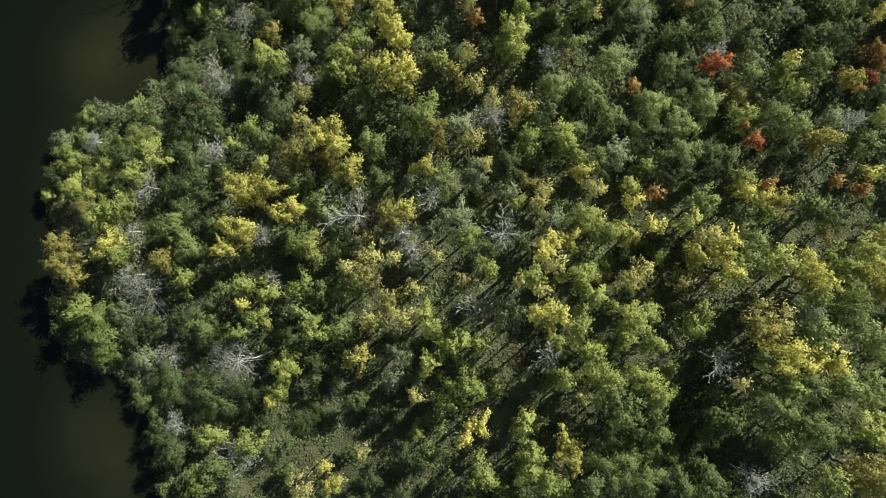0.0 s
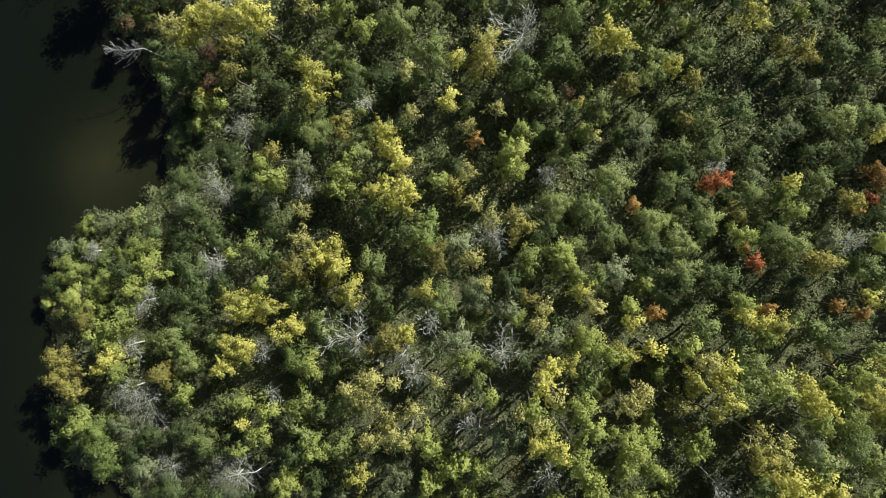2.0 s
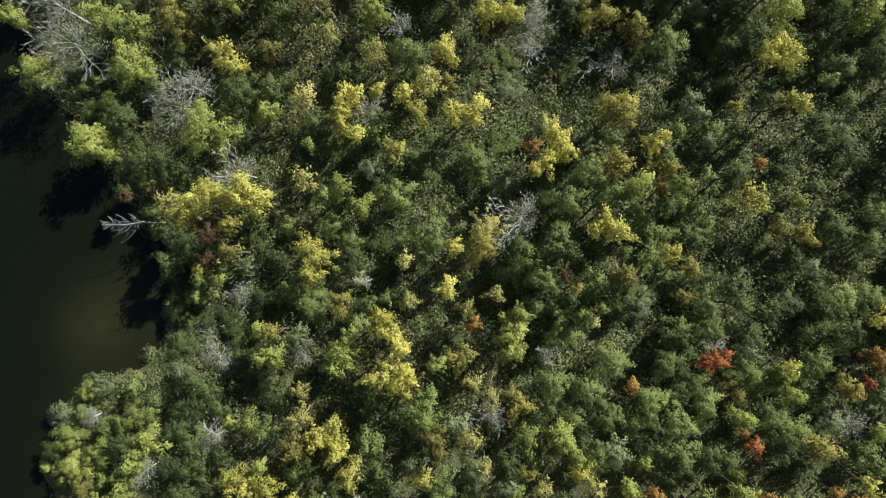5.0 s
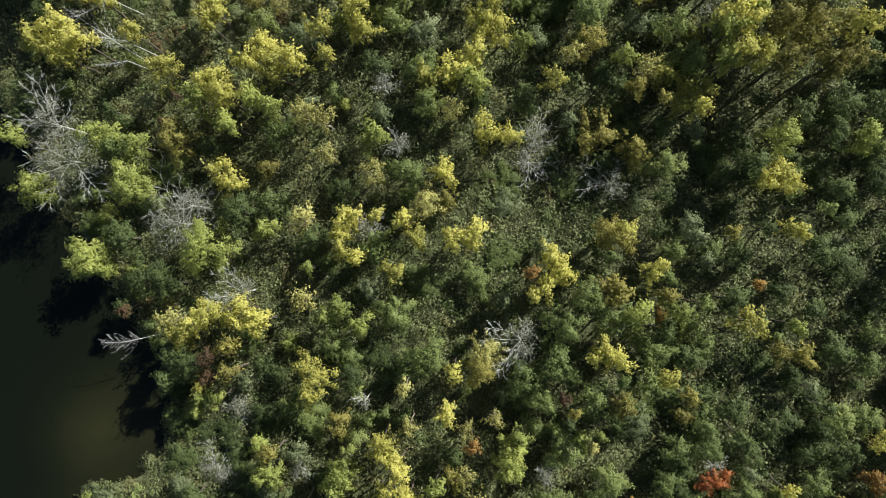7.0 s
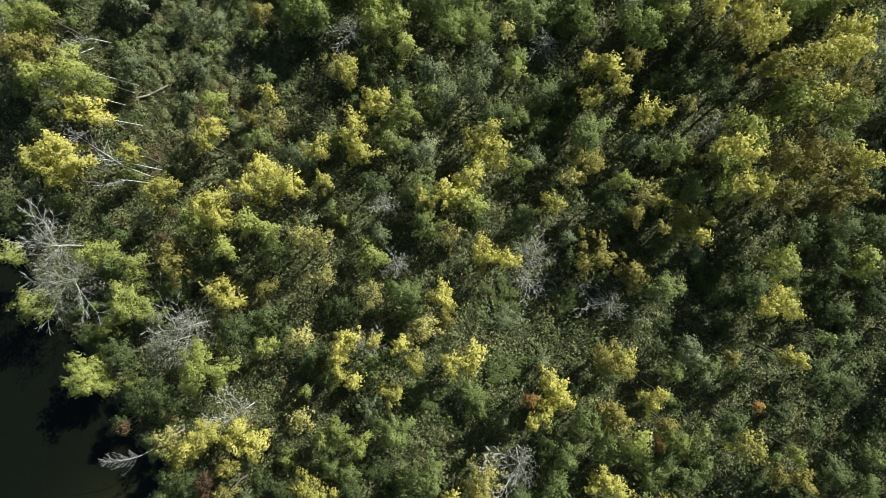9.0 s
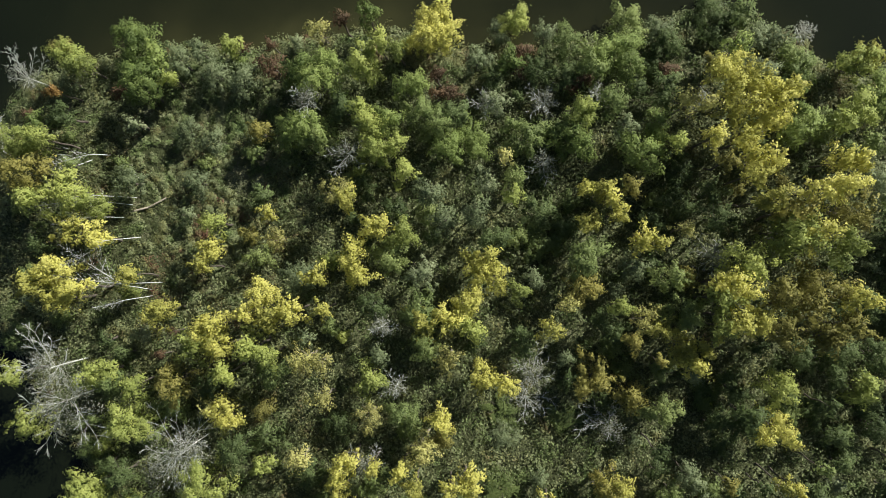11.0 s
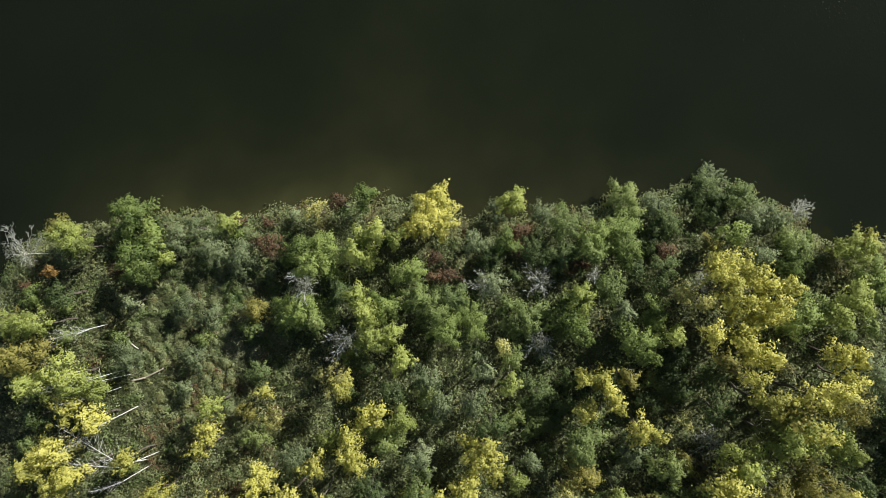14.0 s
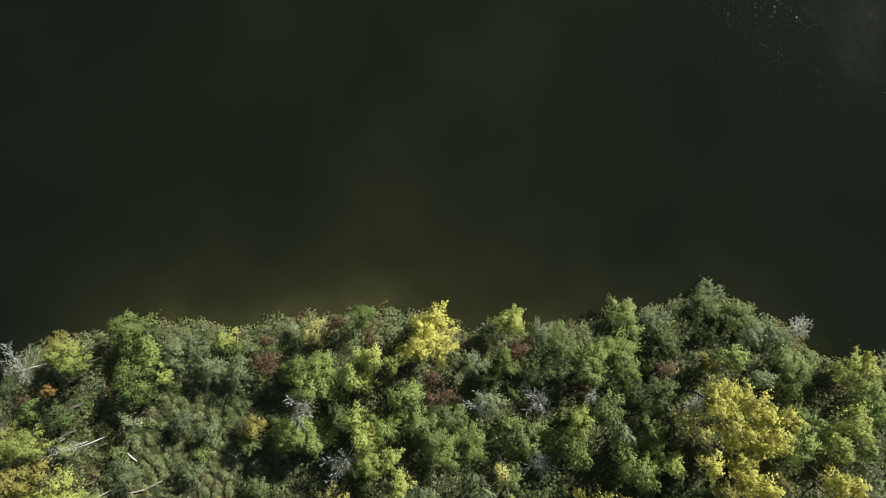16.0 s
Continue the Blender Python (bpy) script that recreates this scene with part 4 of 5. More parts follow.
# trees around y = 66
plant("dark", -54.0, 63.4, 3.8, 2.07)
plant("yellow", -48.6, 69.6, 10.1, 1.63)
plant("bare", -46.5, 60.3, 9.8, 2.73)
plant("yellow", -46.3, 70.9, 10.0, 2.45)
plant("yellow", -45.5, 67.8, 10.1, 1.90)
plant("yellow", -43.3, 69.1, 10.6, 1.48)
plant("yellow", -38.0, 70.5, 9.1, 1.36)
plant("maroon", -36.1, 61.1, 3.4, 0.68)
plant("yellow", -34.4, 66.6, 9.8, 1.89)
plant("maroon", -34.2, 63.9, 4.4, 0.67)
plant("lime", -30.4, 62.9, 10.4, 1.73)
plant("yellow", -29.5, 71.4, 8.1, 0.96)
plant("yellow", -28.8, 64.8, 10.4, 2.27)
plant("yellow", -27.0, 62.9, 10.7, 1.66)
plant("yellow", -24.3, 66.5, 10.8, 1.32)
plant("lime", -23.8, 62.6, 10.2, 1.73)
plant("yellow", -22.9, 68.2, 9.9, 2.00)
plant("lime", -21.9, 61.7, 10.2, 1.33)
plant("yellow", -21.8, 65.7, 10.2, 1.66)
plant("yellow", -19.5, 66.6, 9.8, 1.60)
plant("silver", -19.1, 70.1, 5.7, 2.09)
plant("tan", -18.5, 61.1, 9.1, 1.88)
plant("tan", -16.8, 60.5, 9.1, 1.61)
plant("yellow", -16.7, 70.4, 9.7, 1.46)
plant("yellow", -15.8, 66.9, 9.7, 0.93)
plant("yellow", -12.3, 70.2, 8.2, 1.48)
plant("dark", -11.1, 66.8, 5.8, 1.98)
plant("silver", -10.2, 61.1, 5.6, 0.99)
plant("bare", -10.0, 64.5, 6.0, 1.65)
plant("green", -5.8, 66.2, 6.8, 2.38)
plant("silver", -5.5, 70.4, 6.0, 2.06)
plant("green", -5.3, 62.2, 6.9, 1.94)
plant("yellow", -5.1, 65.1, 7.4, 1.75)
plant("yellow", -2.6, 65.2, 8.9, 1.72)
plant("tan", -2.3, 61.2, 9.0, 1.59)
plant("yellow", -0.7, 66.8, 8.4, 2.26)
plant("lime", -0.1, 64.9, 8.9, 1.72)
plant("yellow", 0.8, 70.8, 8.4, 2.39)
plant("yellow", 2.8, 69.8, 8.3, 1.72)
plant("lime", 5.1, 68.5, 8.3, 1.19)
plant("dark", 5.7, 62.8, 5.3, 1.99)
plant("yellow", 8.7, 64.5, 8.4, 1.32)
plant("tan", 10.5, 67.2, 8.4, 1.32)
plant("olive", 12.1, 68.8, 7.8, 1.98)
plant("green", 12.6, 71.9, 7.6, 2.65)
plant("dark", 14.9, 64.5, 5.5, 1.99)
plant("lime", 16.0, 66.8, 8.2, 1.18)
plant("olive", 17.1, 63.2, 8.1, 1.18)
plant("silver", 17.7, 71.3, 5.2, 1.63)
plant("tan", 18.8, 65.2, 8.6, 1.95)
plant("yellow", 20.1, 64.5, 8.6, 1.30)
plant("green", 21.4, 69.9, 8.0, 1.92)
plant("yellow", 22.5, 62.1, 8.9, 1.81)
plant("green", 22.7, 66.1, 9.2, 2.13)
plant("yellow", 23.2, 61.0, 8.9, 1.16)
plant("yellow", 24.1, 62.6, 9.2, 0.90)
plant("lime", 24.9, 65.1, 12.2, 1.24)
plant("lime", 25.3, 67.7, 12.9, 1.60)
plant("yellow", 25.8, 69.3, 12.9, 1.84)
plant("yellow", 26.5, 65.7, 12.5, 1.72)
plant("yellow", 27.1, 68.4, 12.4, 1.23)
plant("lime", 28.1, 71.2, 12.5, 2.22)
plant("yellow", 28.8, 65.9, 12.3, 1.54)
plant("olive", 30.6, 68.4, 12.8, 1.47)
plant("olive", 31.0, 64.6, 12.9, 1.59)
plant("olive", 33.8, 66.9, 12.2, 1.85)
plant("olive", 35.4, 69.2, 12.2, 3.07)
plant("olive", 35.3, 64.1, 12.6, 1.71)
plant("dark", 36.8, 60.8, 3.6, 2.05)
plant("olive", 37.3, 65.1, 12.8, 1.83)
plant("yellow", 37.9, 67.9, 12.9, 1.58)
plant("dark", 40.2, 61.8, 4.9, 2.15)
plant("dark", 43.6, 61.2, 5.2, 2.27)
# trees around y = 78
plant("olive", -49.5, 82.2, 10.2, 2.45)
plant("lime", -48.2, 79.1, 10.2, 1.70)
plant("lime", -44.9, 79.7, 10.2, 2.37)
plant("yellow", -44.8, 75.8, 9.1, 1.65)
plant("lime", -42.4, 78.4, 9.1, 2.03)
plant("yellow", -42.2, 74.7, 9.1, 1.78)
plant("silver", -39.5, 81.2, 5.0, 2.14)
plant("silver", -31.8, 81.1, 3.6, 1.80)
plant("yellow", -29.2, 73.3, 8.1, 1.64)
plant("lime", -28.6, 76.3, 7.9, 1.37)
plant("yellow", -23.0, 77.3, 5.2, 0.98)
plant("tan", -22.2, 74.5, 5.2, 1.54)
plant("tan", -14.6, 79.6, 9.3, 2.00)
plant("yellow", -13.4, 78.9, 9.3, 1.33)
plant("bare", -13.3, 83.8, 7.5, 1.49)
plant("yellow", -12.8, 72.5, 9.8, 2.12)
plant("lime", -10.3, 83.8, 8.7, 1.87)
plant("yellow", -10.2, 75.7, 9.4, 1.72)
plant("green", -8.7, 72.6, 6.2, 2.40)
plant("dark", -8.1, 77.6, 6.0, 1.71)
plant("lime", -7.5, 74.8, 8.2, 2.01)
plant("lime", -7.0, 81.6, 8.5, 1.47)
plant("silver", -4.6, 79.3, 6.2, 1.71)
plant("silver", -2.8, 76.3, 6.5, 1.56)
plant("silver", 0.6, 77.0, 8.1, 1.52)
plant("yellow", 1.9, 72.4, 8.4, 0.99)
plant("silver", 2.0, 80.5, 6.8, 1.48)
plant("dark", 2.6, 74.1, 7.0, 1.94)
plant("tan", 3.9, 83.1, 7.5, 0.94)
plant("lime", 4.7, 78.7, 7.5, 1.07)
plant("dark", 7.8, 77.0, 3.8, 2.31)
plant("green", 7.9, 73.6, 2.5, 2.22)
plant("bare", 8.4, 82.9, 3.6, 1.53)
plant("dark", 10.4, 74.5, 3.4, 2.19)
plant("yellow", 12.3, 79.4, 8.1, 0.79)
plant("yellow", 12.9, 76.0, 8.1, 1.45)
plant("yellow", 14.1, 79.4, 8.1, 1.64)
plant("yellow", 14.8, 78.4, 8.1, 1.05)
plant("yellow", 15.7, 76.7, 8.1, 1.18)
plant("olive", 17.1, 79.4, 8.1, 0.92)
plant("fresh", 18.4, 83.4, 7.9, 2.57)
plant("yellow", 18.5, 73.8, 8.0, 1.44)
plant("yellow", 20.0, 73.6, 8.0, 0.92)
plant("dark", 22.6, 78.3, 4.3, 2.16)
plant("dark", 22.9, 81.7, 4.4, 2.02)
plant("tan", 23.1, 75.1, 8.2, 1.30)
plant("dark", 26.5, 76.1, 6.8, 2.21)
plant("dark", 26.6, 79.1, 4.4, 1.89)
plant("olive", 26.7, 81.8, 9.6, 0.89)
plant("bare", 27.0, 72.1, 5.0, 2.16)
plant("yellow", 28.4, 80.2, 12.5, 1.36)
plant("yellow", 30.0, 77.7, 10.1, 1.14)
plant("yellow", 30.1, 82.1, 9.8, 1.78)
plant("yellow", 30.7, 78.2, 12.4, 1.23)
plant("yellow", 31.6, 81.8, 9.8, 1.01)
plant("lime", 31.5, 73.7, 12.4, 1.85)
plant("olive", 32.6, 76.5, 12.3, 1.84)
plant("lime", 33.0, 74.5, 12.9, 2.56)
plant("yellow", 34.5, 78.4, 12.8, 1.70)
plant("yellow", 34.9, 74.6, 12.4, 1.72)
plant("yellow", 36.3, 78.9, 12.7, 1.34)
plant("yellow", 38.6, 82.0, 8.5, 1.41)
plant("lime", 37.7, 73.1, 12.2, 1.59)
plant("yellow", 39.5, 79.7, 9.1, 1.14)
plant("olive", 40.0, 76.7, 9.6, 2.27)
plant("yellow", 40.3, 82.0, 8.5, 1.15)
plant("silver", 43.9, 79.6, 5.6, 2.26)
# trees around y = 90
plant("lime", -51.9, 85.4, 9.5, 2.06)
plant("bare", -51.4, 93.5, 6.3, 1.99)
plant("lime", -49.2, 85.4, 9.5, 2.05)
plant("orange", -47.3, 91.5, 6.3, 0.85)
plant("lime", -47.0, 85.7, 9.9, 1.22)
plant("dark", -46.4, 88.8, 6.5, 1.72)
plant("lime", -45.4, 95.6, 7.9, 1.95)
plant("lime", -44.1, 94.3, 7.9, 1.39)
plant("maroon", -39.9, 91.4, 5.3, 0.94)
plant("silver", -38.4, 87.8, 5.2, 1.01)
plant("fresh", -37.5, 92.6, 7.1, 2.65)
plant("fresh", -37.1, 91.5, 7.1, 1.95)
plant("fresh", -35.8, 94.9, 6.9, 1.74)
plant("lime", -34.2, 93.0, 6.1, 0.98)
plant("silver", -33.3, 95.0, 4.9, 1.77)
plant("silver", -33.1, 87.1, 3.6, 1.87)
plant("silver", -29.7, 85.8, 3.6, 1.72)
plant("silver", -29.5, 93.7, 4.2, 2.14)
plant("silver", -26.1, 93.0, 4.2, 2.49)
plant("olive", -23.8, 86.7, 5.7, 1.40)
plant("maroon", -22.7, 94.2, 4.5, 1.77)
plant("fresh", -20.2, 86.4, 6.8, 2.06)
plant("fresh", -18.8, 94.0, 7.1, 2.05)
plant("fresh", -18.1, 87.0, 7.3, 2.59)
plant("bare", -17.7, 89.8, 7.5, 1.36)
plant("green", -16.9, 85.7, 7.3, 1.70)
plant("fresh", -16.8, 92.0, 7.1, 2.73)
plant("fresh", -15.5, 93.9, 7.1, 1.91)
plant("dark", -14.0, 88.7, 6.9, 1.68)
plant("lime", -11.5, 88.2, 8.8, 1.67)
plant("lime", -11.5, 93.7, 8.9, 2.53)
plant("lime", -10.9, 86.3, 8.7, 2.41)
plant("lime", -9.5, 95.5, 9.1, 0.93)
plant("fresh", -9.1, 87.5, 8.0, 1.88)
plant("lime", -7.8, 84.4, 8.7, 1.20)
plant("lime", -7.7, 94.9, 9.1, 1.19)
plant("fresh", -6.6, 91.2, 8.0, 2.01)
plant("green", -5.4, 88.1, 7.3, 2.03)
plant("maroon", -3.7, 90.4, 4.7, 0.83)
plant("maroon", -3.6, 92.6, 5.2, 1.03)
plant("green", -3.6, 86.8, 7.3, 1.89)
plant("maroon", -2.4, 90.7, 4.6, 1.34)
plant("fresh", -2.4, 84.3, 6.3, 1.96)
plant("dark", -1.8, 88.2, 4.8, 1.74)
plant("fresh", 0.0, 85.7, 4.1, 2.84)
plant("silver", 0.8, 94.3, 5.6, 1.52)
plant("bare", 2.1, 89.4, 4.4, 1.25)
plant("dark", 2.6, 92.6, 4.1, 1.89)
plant("silver", 2.7, 90.0, 4.2, 1.73)
plant("fresh", 4.4, 94.1, 6.4, 1.63)
plant("maroon", 5.2, 93.7, 3.9, 1.35)
plant("maroon", 6.0, 95.4, 4.2, 1.11)
plant("green", 6.5, 85.5, 5.5, 2.39)
plant("dark", 7.7, 93.2, 4.2, 2.02)
plant("bare", 8.5, 89.6, 3.8, 1.53)
plant("dark", 10.8, 92.5, 4.0, 2.17)
plant("fresh", 11.4, 86.1, 6.0, 2.70)
plant("maroon", 11.5, 91.3, 3.4, 0.95)
plant("fresh", 12.6, 84.2, 6.4, 1.68)
plant("lime", 12.6, 87.9, 6.6, 1.87)
plant("maroon", 12.9, 91.8, 4.3, 0.96)
plant("green", 13.4, 92.9, 5.7, 1.69)
plant("fresh", 14.0, 94.8, 5.7, 2.03)
plant("bare", 14.1, 90.5, 4.3, 0.96)
plant("green", 15.7, 89.1, 6.4, 1.67)
plant("fresh", 15.8, 94.8, 5.7, 3.04)
plant("fresh", 17.8, 93.6, 4.9, 2.17)
plant("dark", 18.7, 91.1, 3.5, 1.72)
plant("fresh", 20.5, 86.4, 6.7, 1.96)
plant("dark", 21.2, 94.5, 2.4, 1.94)
plant("lime", 21.7, 84.2, 8.9, 1.29)
plant("dark", 21.8, 90.4, 4.4, 2.02)
plant("maroon", 22.3, 93.1, 2.6, 1.10)
plant("tan", 23.2, 88.4, 9.2, 1.61)
plant("tan", 24.5, 87.8, 9.6, 1.02)
plant("yellow", 25.3, 84.5, 9.5, 1.28)
plant("yellow", 25.4, 90.9, 11.1, 1.26)
plant("bare", 26.1, 89.4, 3.5, 1.37)
plant("yellow", 26.4, 91.8, 11.1, 1.88)
plant("yellow", 26.9, 88.9, 11.1, 1.57)
plant("yellow", 28.4, 87.1, 10.1, 1.90)
plant("yellow", 28.4, 84.2, 9.8, 1.40)
plant("fresh", 28.8, 94.8, 6.7, 1.63)
plant("yellow", 29.4, 90.6, 10.6, 2.20)
plant("yellow", 30.2, 85.8, 9.8, 1.78)
plant("yellow", 30.9, 88.8, 10.9, 2.19)
plant("yellow", 31.8, 86.5, 9.9, 1.90)
plant("yellow", 32.9, 89.4, 10.2, 1.26)
plant("fresh", 35.5, 85.6, 7.4, 2.34)
plant("fresh", 36.0, 92.1, 3.4, 2.31)
plant("green", 36.7, 93.5, 3.4, 1.77)
plant("green", 38.4, 86.4, 5.0, 2.33)
plant("lime", 38.9, 85.8, 7.9, 1.16)
plant("lime", 41.5, 87.6, 7.2, 2.46)
plant("lime", 42.1, 93.0, 7.2, 2.26)
plant("yellow", 43.6, 93.9, 7.2, 1.42)
plant("fresh", 45.1, 89.5, 4.2, 2.60)
# trees around y = 102
plant("olive", -46.7, 96.3, 7.9, 1.25)
plant("fresh", -39.6, 98.3, 7.1, 1.95)
plant("fresh", -38.7, 97.2, 7.1, 2.65)
plant("silver", -31.2, 96.3, 4.9, 1.42)
plant("lime", -27.6, 96.8, 5.8, 1.12)
plant("maroon", -26.6, 97.3, 3.6, 0.86)
plant("maroon", -22.7, 96.8, 4.5, 0.71)
plant("tan", -17.0, 98.0, 7.8, 1.70)
plant("maroon", -14.3, 99.0, 6.6, 1.10)
plant("fresh", -11.3, 99.5, 7.5, 1.49)
plant("yellow", -4.9, 96.1, 8.9, 1.97)
plant("yellow", -4.0, 97.6, 8.9, 2.86)
plant("yellow", -3.4, 99.3, 8.9, 1.78)
plant("yellow", -2.7, 96.0, 8.9, 1.61)
plant("silver", 3.4, 97.7, 4.5, 1.52)
plant("lime", 5.2, 98.8, 7.8, 1.86)
plant("silver", 8.5, 97.5, 4.6, 1.37)
plant("green", 10.9, 96.1, 5.7, 1.90)
plant("green", 18.0, 99.3, 4.0, 2.06)
plant("silver", 21.4, 98.2, 2.7, 1.73)
plant("dark", 22.7, 96.2, 2.7, 1.73)
plant("dark", 27.1, 99.7, 2.7, 2.07)
plant("silver", 28.2, 101.8, 1.6, 1.62)
plant("dark", 28.3, 98.0, 2.7, 2.07)
plant("green", 30.4, 99.1, 4.0, 1.70)
plant("silver", 32.1, 96.7, 2.5, 1.93)
plant("silver", 34.6, 96.7, 2.2, 1.72)
plant("bare", 38.0, 97.6, 2.3, 1.10)


# ---- fallen wood ----
def fallen_tree(x0, y0, x1, y1, z, spread_out, girth=0.045):
    """A bleached dead tree that leans out almost flat, from root (x0, y0) to tip (x1, y1), with its side branches."""
    gen = np.random.default_rng(int(abs(x0 * 7 + y0 * 13)))
    tree = tagged(new("fallen_tree"), "bleached dead tree lying nearly flat over the bushes", "tree", "fallen dead trees")
    foot = max(float(ground_height(x0, y0)), 0.0)
    tree.matrix_basis = pose(x0, y0, foot - 0.1)
    a, b = np.array((0, 0, 0.0)), np.array((x1 - x0, y1 - y0, z + 0.6 - foot))
    mid = a + (b - a) * 0.15 + (0, 0, (z - foot) * 0.75)
    d = (b - mid) / np.linalg.norm(b - mid)
    n = np.array((-d[1], d[0], 0))
    bow = n * gen.uniform(-0.06, 0.06) * np.linalg.norm(b - mid)

    def along(f):
        return mid + (b - mid) * f + bow * 4 * f * (1 - f)

    verts, faces = [], []
    stem(verts, faces, a, mid, girth, girth * 0.85, 7)
    for k in range(4):
        stem(verts, faces, along(k / 4), along((k + 1) / 4), girth * (0.85 - 0.17 * k), girth * (0.68 - 0.17 * k) + 0.008, 7)
    bole = mesh_object("trunk", verts, faces, PALE_BARK, True)
    bole.parent = tree
    for k in range(26):
        verts, faces = [], []
        f = (k + gen.uniform(0.1, 0.9)) / 26
        p = along(f)
        r = spread_out * (1.15 - f) ** 0.7 * gen.uniform(0.4, 1.0)
        side = n * (1 if k % 2 else -1)
        way = side * gen.uniform(0.5, 0.9) + d * gen.uniform(0.3, 0.8) + (0, 0, gen.uniform(-0.5, 0.4))
        for step in range(3):
            q = p + way * r / 3
            stem(verts, faces, p, q, (0.015 - 0.004 * step) * girth / 0.045, (0.011 - 0.003 * step) * girth / 0.045, 3)
            for twig in range(3):
                s = p + (q - p) * gen.uniform(0.1, 1.0)
                stem(verts, faces, s, s + (d * gen.uniform(0.1, 0.9) + side * gen.uniform(-0.5, 0.9) + (0, 0, gen.uniform(-0.3, 0.4))) * r * 0.3, 0.13 * girth, 0.07 * girth, 3)
            p, way = q, way + d * gen.uniform(-0.2, 0.6) + side * gen.uniform(-0.5, 0.4) + (0, 0, gen.uniform(-0.2, 0.2))
        bough = mesh_object("branch", verts, faces, PALE_BARK)
        bough.parent = tree
    return tree


def log(x0, y0, x1, y1, girth, pale=False):
    """A bare log on the ground, slightly bent, with sawn or broken ends."""
    verts, faces = [], []
    z = max(float(ground_height(x0, y0)), float(ground_height(x1, y1))) + girth * 0.7 + 0.25
    mx, my = (x0 + x1) / 2 + 0.06 * (y1 - y0), (y0 + y1) / 2 - 0.06 * (x1 - x0)
    stem(verts, faces, (x0, y0, z), (mx, my, z), girth, girth * 0.85, 9)
    stem(verts, faces, (mx, my, z), (x1, y1, z), girth * 0.85, girth * 0.6, 9)
    return tagged(mesh_object("log", verts, faces, PALE_BARK if pale else LOG_BARK, True), "weathered grey-brown log lying in the grass", "log", "logs in the clearing")


fallen_tree(-37.5, 36.2, -42.3, 35.9, 6.0, 2.1, girth=0.035)
fallen_tree(-43.4, 84.9, -50.7, 82.8, 4.5, 2.0)
fallen_tree(-40.3, 79.7, -49.8, 78.1, 8.0, 1.3, girth=0.04)
fallen_tree(-41.8, 77.3, -46.9, 76.2, 7.0, 1.0, girth=0.04)
fallen_tree(-40.0, 74.9, -44.9, 71.6, 8.0, 1.5, girth=0.04)
fallen_tree(-37.4, 69.4, -45.9, 70.6, 8.0, 1.4, girth=0.04)
fallen_tree(-38.5, 67.8, -42.1, 66.9, 7.0, 0.9, girth=0.04)
fallen_tree(-24.7, -12.3, -30.5, -13.5, 5.0, 2.2)
fallen_tree(-38.5, 68.5, -46.8, 74.1, 6.0, 2.0)
fallen_tree(-54.7, 84.2, -54.6, 89.7, 5.0, 1.5)
fallen_tree(-40.8, 78.8, -47.6, 79.4, 6.0, 1.6)
log(-41.2, 77.9, -36.5, 79.6, 0.12)
log(-31.8, 83.8, -30.7, 84.5, 0.07, pale=True)
log(-40.9, 82.9, -39.7, 81.9, 0.07, pale=True)
log(-18.2, 84.6, -17.5, 85.4, 0.07, pale=True)
log(-50.8, 83.2, -45.7, 84.3, 0.07, pale=True)


# ---- undergrowth ----
def bush_layer(name, label, bushes, leaves, seed, tall, leaf, material, bank=False, patch=None, flat=0.35):
    """Low bushes over all of the land that is seen, or along its bank: leaf sprays on uneven mounds."""
    gen = np.random.default_rng(seed)
    tries = bushes * (16 if bank else 30 if patch else 2)
    x, y = gen.uniform(-67, 66, tries), gen.uniform(-38, 103, tries)
    d = inland(x, y)
    ok = (d > -0.5) & (d < 3.2) if bank else d > 0.2
    # fewer bushes where thinning stands in for shade
    ok &= gen.uniform(0, 1, tries) > 0.85 * bare_floor(x, y)
    if patch:
        cx, cy, rx, ry = patch
        ok &= (((x - cx) / rx) ** 2 + ((y - cy) / ry) ** 2 < 1) & (field(x, y, 4.0, 12) > -0.1)
    x, y = x[ok][:bushes], y[ok][:bushes]
    open_ground = clearing(x, y)
    r = gen.uniform(0.45, 1.35, len(x))
    share = r**2 * (1 + 2.5 * open_ground)
    share /= share.sum()
    r *= 1 - 0.35 * open_ground
    h = gen.uniform(0.45, 1.0, len(x)) ** 1.5 * tall * (1 - 0.7 * open_ground) * (1 - 0.5 * bare_floor(x, y)) * (0.75 + 0.4 * field(x, y, 7, seed))
    foot = np.maximum(ground_height(x, y), -0.1)
    pick = gen.choice(len(x), leaves, p=share)
    way = on_ball(gen, leaves)
    way[:, 2] = np.abs(way[:, 2])
    shell = gen.uniform(0.5, 1.1, leaves) ** 0.7 * (1 + 0.3 * field(x[pick] * 3 + way[:, 0] * 2, y[pick] * 3 + way[:, 1] * 2, 0.7, 5))
    c = np.stack([x[pick] + way[:, 0] * r[pick] * shell, y[pick] + way[:, 1] * r[pick] * shell, foot[pick] + 0.05 + way[:, 2] * h[pick] * shell], 1)
    verts, faces = leaf_cards(c, way * (1, 1, 0.8) + 0.5 * on_ball(gen, leaves) + (0, 0, 0.6), leaf * gen.uniform(0.6, 1.4, leaves), gen, way + (0, 0, 0.5))
    swell = 0.7 * way + 0.35 * on_ball(gen, leaves) + (0, 0, flat)
    return tagged(new(name, leaf_mesh(name, verts, faces, material, swell)), label, "undergrowth", kind="stuff")


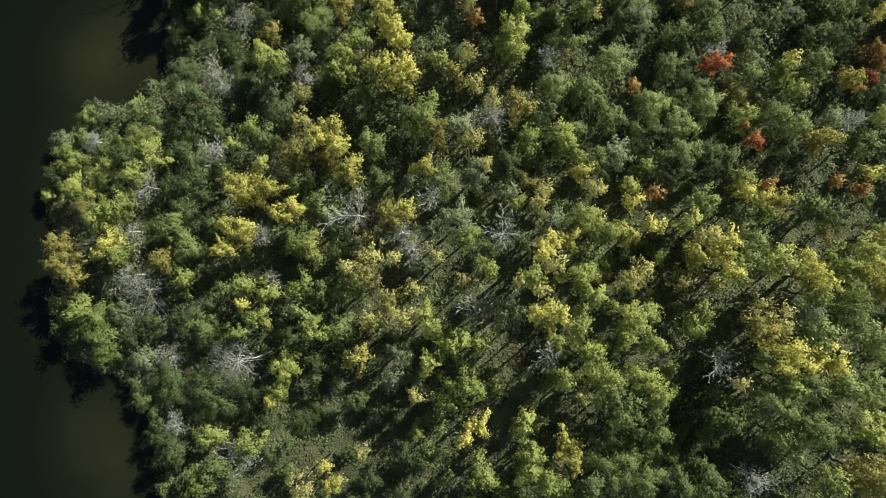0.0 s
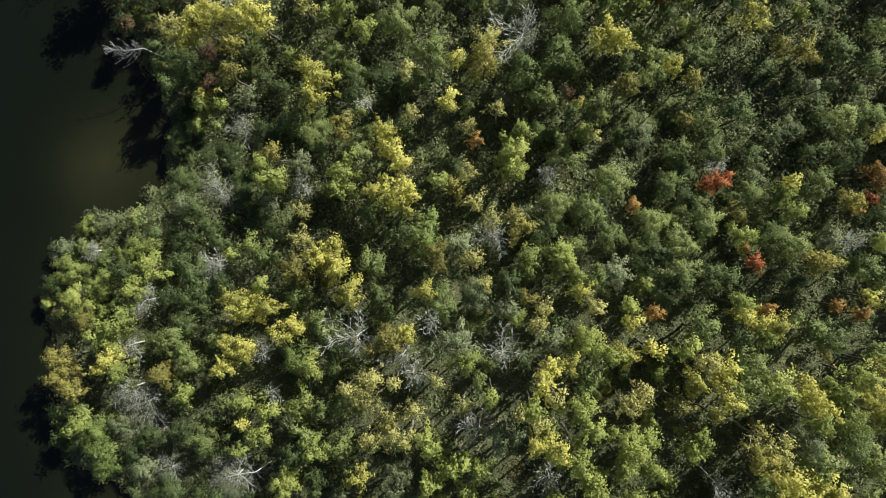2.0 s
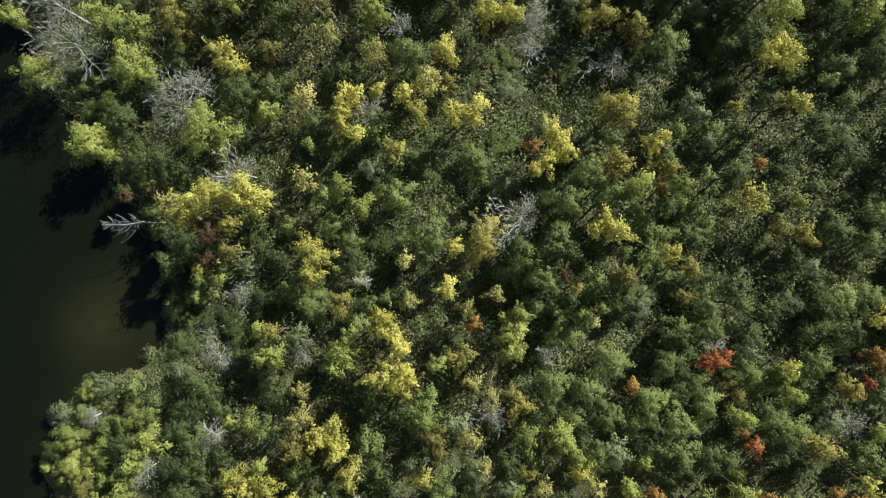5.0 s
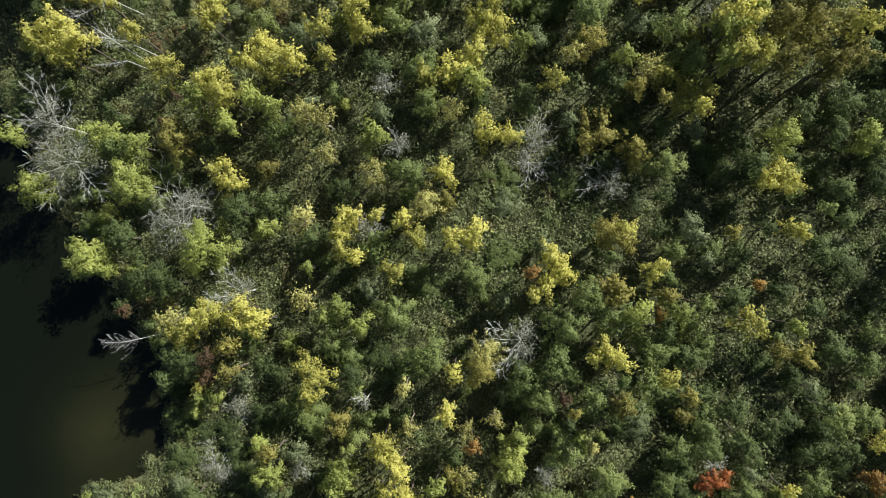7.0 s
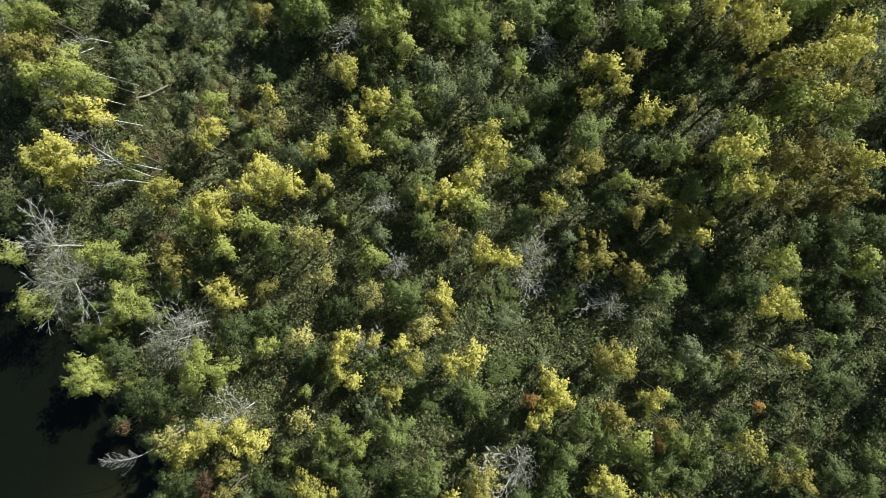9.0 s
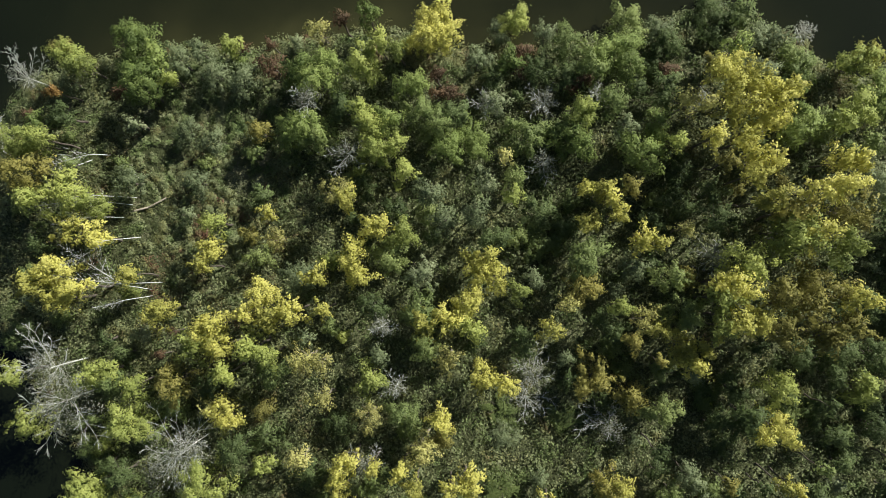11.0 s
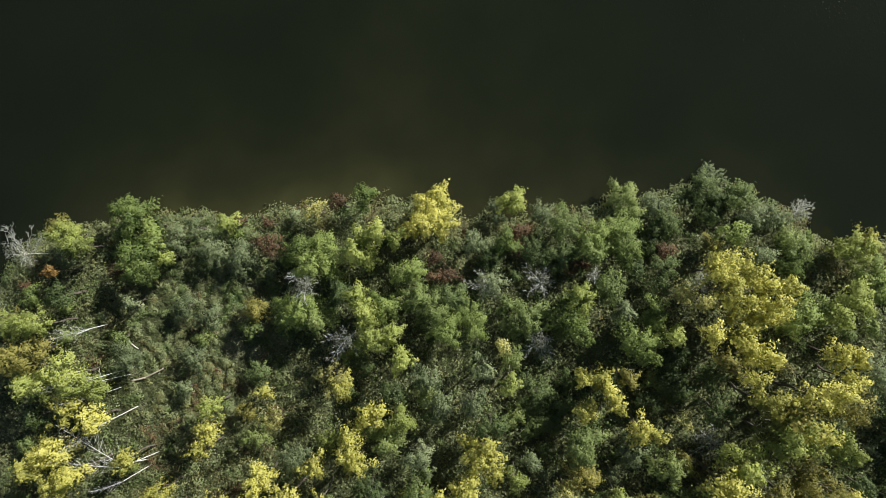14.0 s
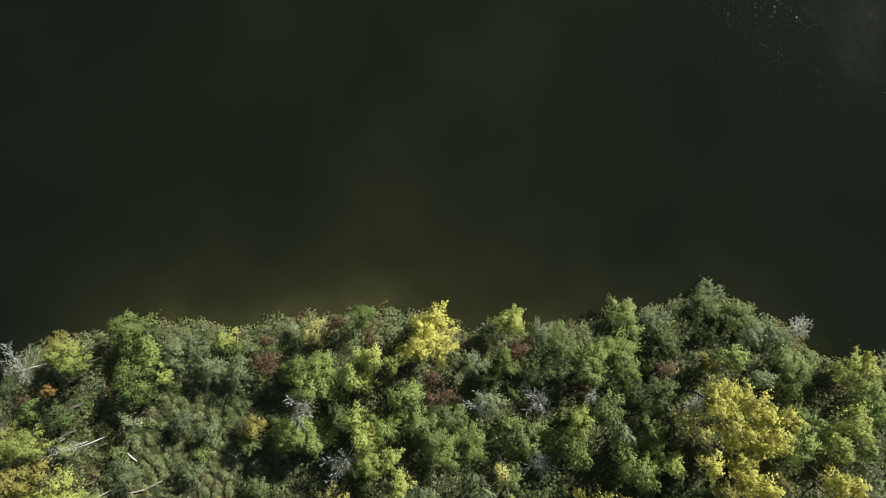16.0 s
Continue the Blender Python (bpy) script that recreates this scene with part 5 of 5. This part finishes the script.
UNDERGROWTH = undergrowth_material("undergrowth_leaves", -0.01, 1.3)
BANK_LEAVES = undergrowth_material("bank_shrub_leaves", 0.05, 1.3)
bush_layer("undergrowth", "green, grey-green and reddish-brown shrubs on the forest floor", 12000, 400000, 21, 2.2, 0.24, UNDERGROWTH)
bush_layer("weeds", "short dull green weeds and grass between the shrubs", 26000, 250000, 22, 0.45, 0.30, WEEDS, flat=1.2)
BROWN_SHRUBS = undergrowth_material("brown_shrub_leaves", 0.13, 1.2)
bush_layer("brown_shrubs", "low reddish-brown autumn shrubs in the open ground", 420, 26000, 24, 1.0, 0.17, BROWN_SHRUBS, patch=(-33, 76, 15, 17))
bush_layer("bank_shrubs", "mixed green and red-brown shrubs that overhang the waterline", 1800, 130000, 23, 1.4, 0.19, BANK_LEAVES, bank=True)

# lesser trees and bushes that close the wood between the taller ones
def thicket(count, tries):
    made = 0
    for k in range(tries):
        gx, gy = rng.uniform(-56, 54), rng.uniform(-36, 98)
        far = float(inland(gx, gy))
        if far < 0.7 or made >= count:
            continue
        if rng.uniform() < 0.93 * float(clearing(gx, gy)) or (gx < 36 and gy > 12 and rng.uniform() < 0.30 + 0.35 * float(field(gx, gy, 9, 8))):
            continue
        if -36 < gx < 6 and 36 < gy < 72 and rng.uniform() < 0.75:
            continue
        r = float(rng.uniform(0.75, 1.5))
        if any((gx - a) ** 2 + (gy - b) ** 2 < (0.62 * q + 0.62 * r) ** 2 for a, b, q in planted):
            continue
        if gy > 88:
            kind = rng.choice(("green", "fresh", "dark", "maroon", "silver", "olive"), p=(0.15, 0.2, 0.08, 0.15, 0.30, 0.12))
        elif (gx > 26 and 22 < gy < 68) or (gx < -12 and gy < 0):
            kind = rng.choice(("dark", "green", "silver"), p=(0.62, 0.28, 0.10))
        elif -6 < gx and gy < 12:
            kind = rng.choice(("lime", "green", "olive", "dark"), p=(0.36, 0.42, 0.10, 0.12))
        else:
            kind = rng.choice(("green", "dark", "lime", "silver", "olive"), p=(0.42, 0.26, 0.08, 0.18, 0.06))
        plant(str(kind), gx, gy, min(r * rng.uniform(2.2, 4.0), 1.6 + 1.2 * far), r)
        made += 1


thicket(470, 11000)

# slender trees with bare boles and small crowns that stand over the low eastern thicket
for k in range(42):
    gx, gy = rng.uniform(9, 50), rng.uniform(26, 62)
    if all((gx - a) ** 2 + (gy - b) ** 2 > (0.5 * q + 0.8) ** 2 for a, b, q in planted):
        plant(str(rng.choice(("dark", "green", "olive", "lime"), p=(0.3, 0.4, 0.15, 0.15))), gx, gy, rng.uniform(6.5, 9.5), rng.uniform(0.55, 0.95))

# the wood goes on past the seen stretch; north of y = 25 added tall to shade its edge
for k in range(150):
    gx, gy = rng.uniform(50, 66), rng.uniform(-36, 92)
    if all((gx - a) ** 2 + (gy - b) ** 2 > (0.8 * q + 1.4) ** 2 for a, b, q in planted) and inland(gx, gy) > 2:
        plant(str(rng.choice(("green", "green", "lime", "dark", "yellow"))), gx, gy, rng.uniform(8, 13.5) if gy > 25 else rng.uniform(6, 10), rng.uniform(1.6, 2.6))


def far_wood(count, leaves):
    """Closed canopy that carries the wood on to the east and south."""
    gen = np.random.default_rng(31)
    x, y = gen.uniform(-40, 150, 6 * count), gen.uniform(-110, 92, 6 * count)
    ok = ((x > 62) | (y < -48)) & (inland(x, y) > 3)
    x, y = x[ok][:count], y[ok][:count]
    r, h = gen.uniform(1.6, 3.2, len(x)), gen.uniform(4.5, 8.5, len(x))
    pick = gen.integers(0, len(x), leaves)
    way = on_ball(gen, leaves)
    way[:, 2] = np.abs(way[:, 2])
    rough = gen.uniform(0.6, 1.1, leaves)
    c = np.stack([x[pick] + way[:, 0] * r[pick] * rough, y[pick] + way[:, 1] * r[pick] * rough, ground_height(x[pick], y[pick]) + h[pick] * (0.25 + 0.75 * way[:, 2] * rough)], 1)
    verts, faces = leaf_cards(c, way + 0.6 * on_ball(gen, leaves), gen.uniform(0.5, 1.0, leaves), gen, way + (0, 0, 0.5))
    return tagged(new("far_wood", leaf_mesh("far_wood", verts, faces, UNDERGROWTH)), "green and brown canopy of the wood further off", "wood", kind="stuff")


far_wood(1300, 90000)
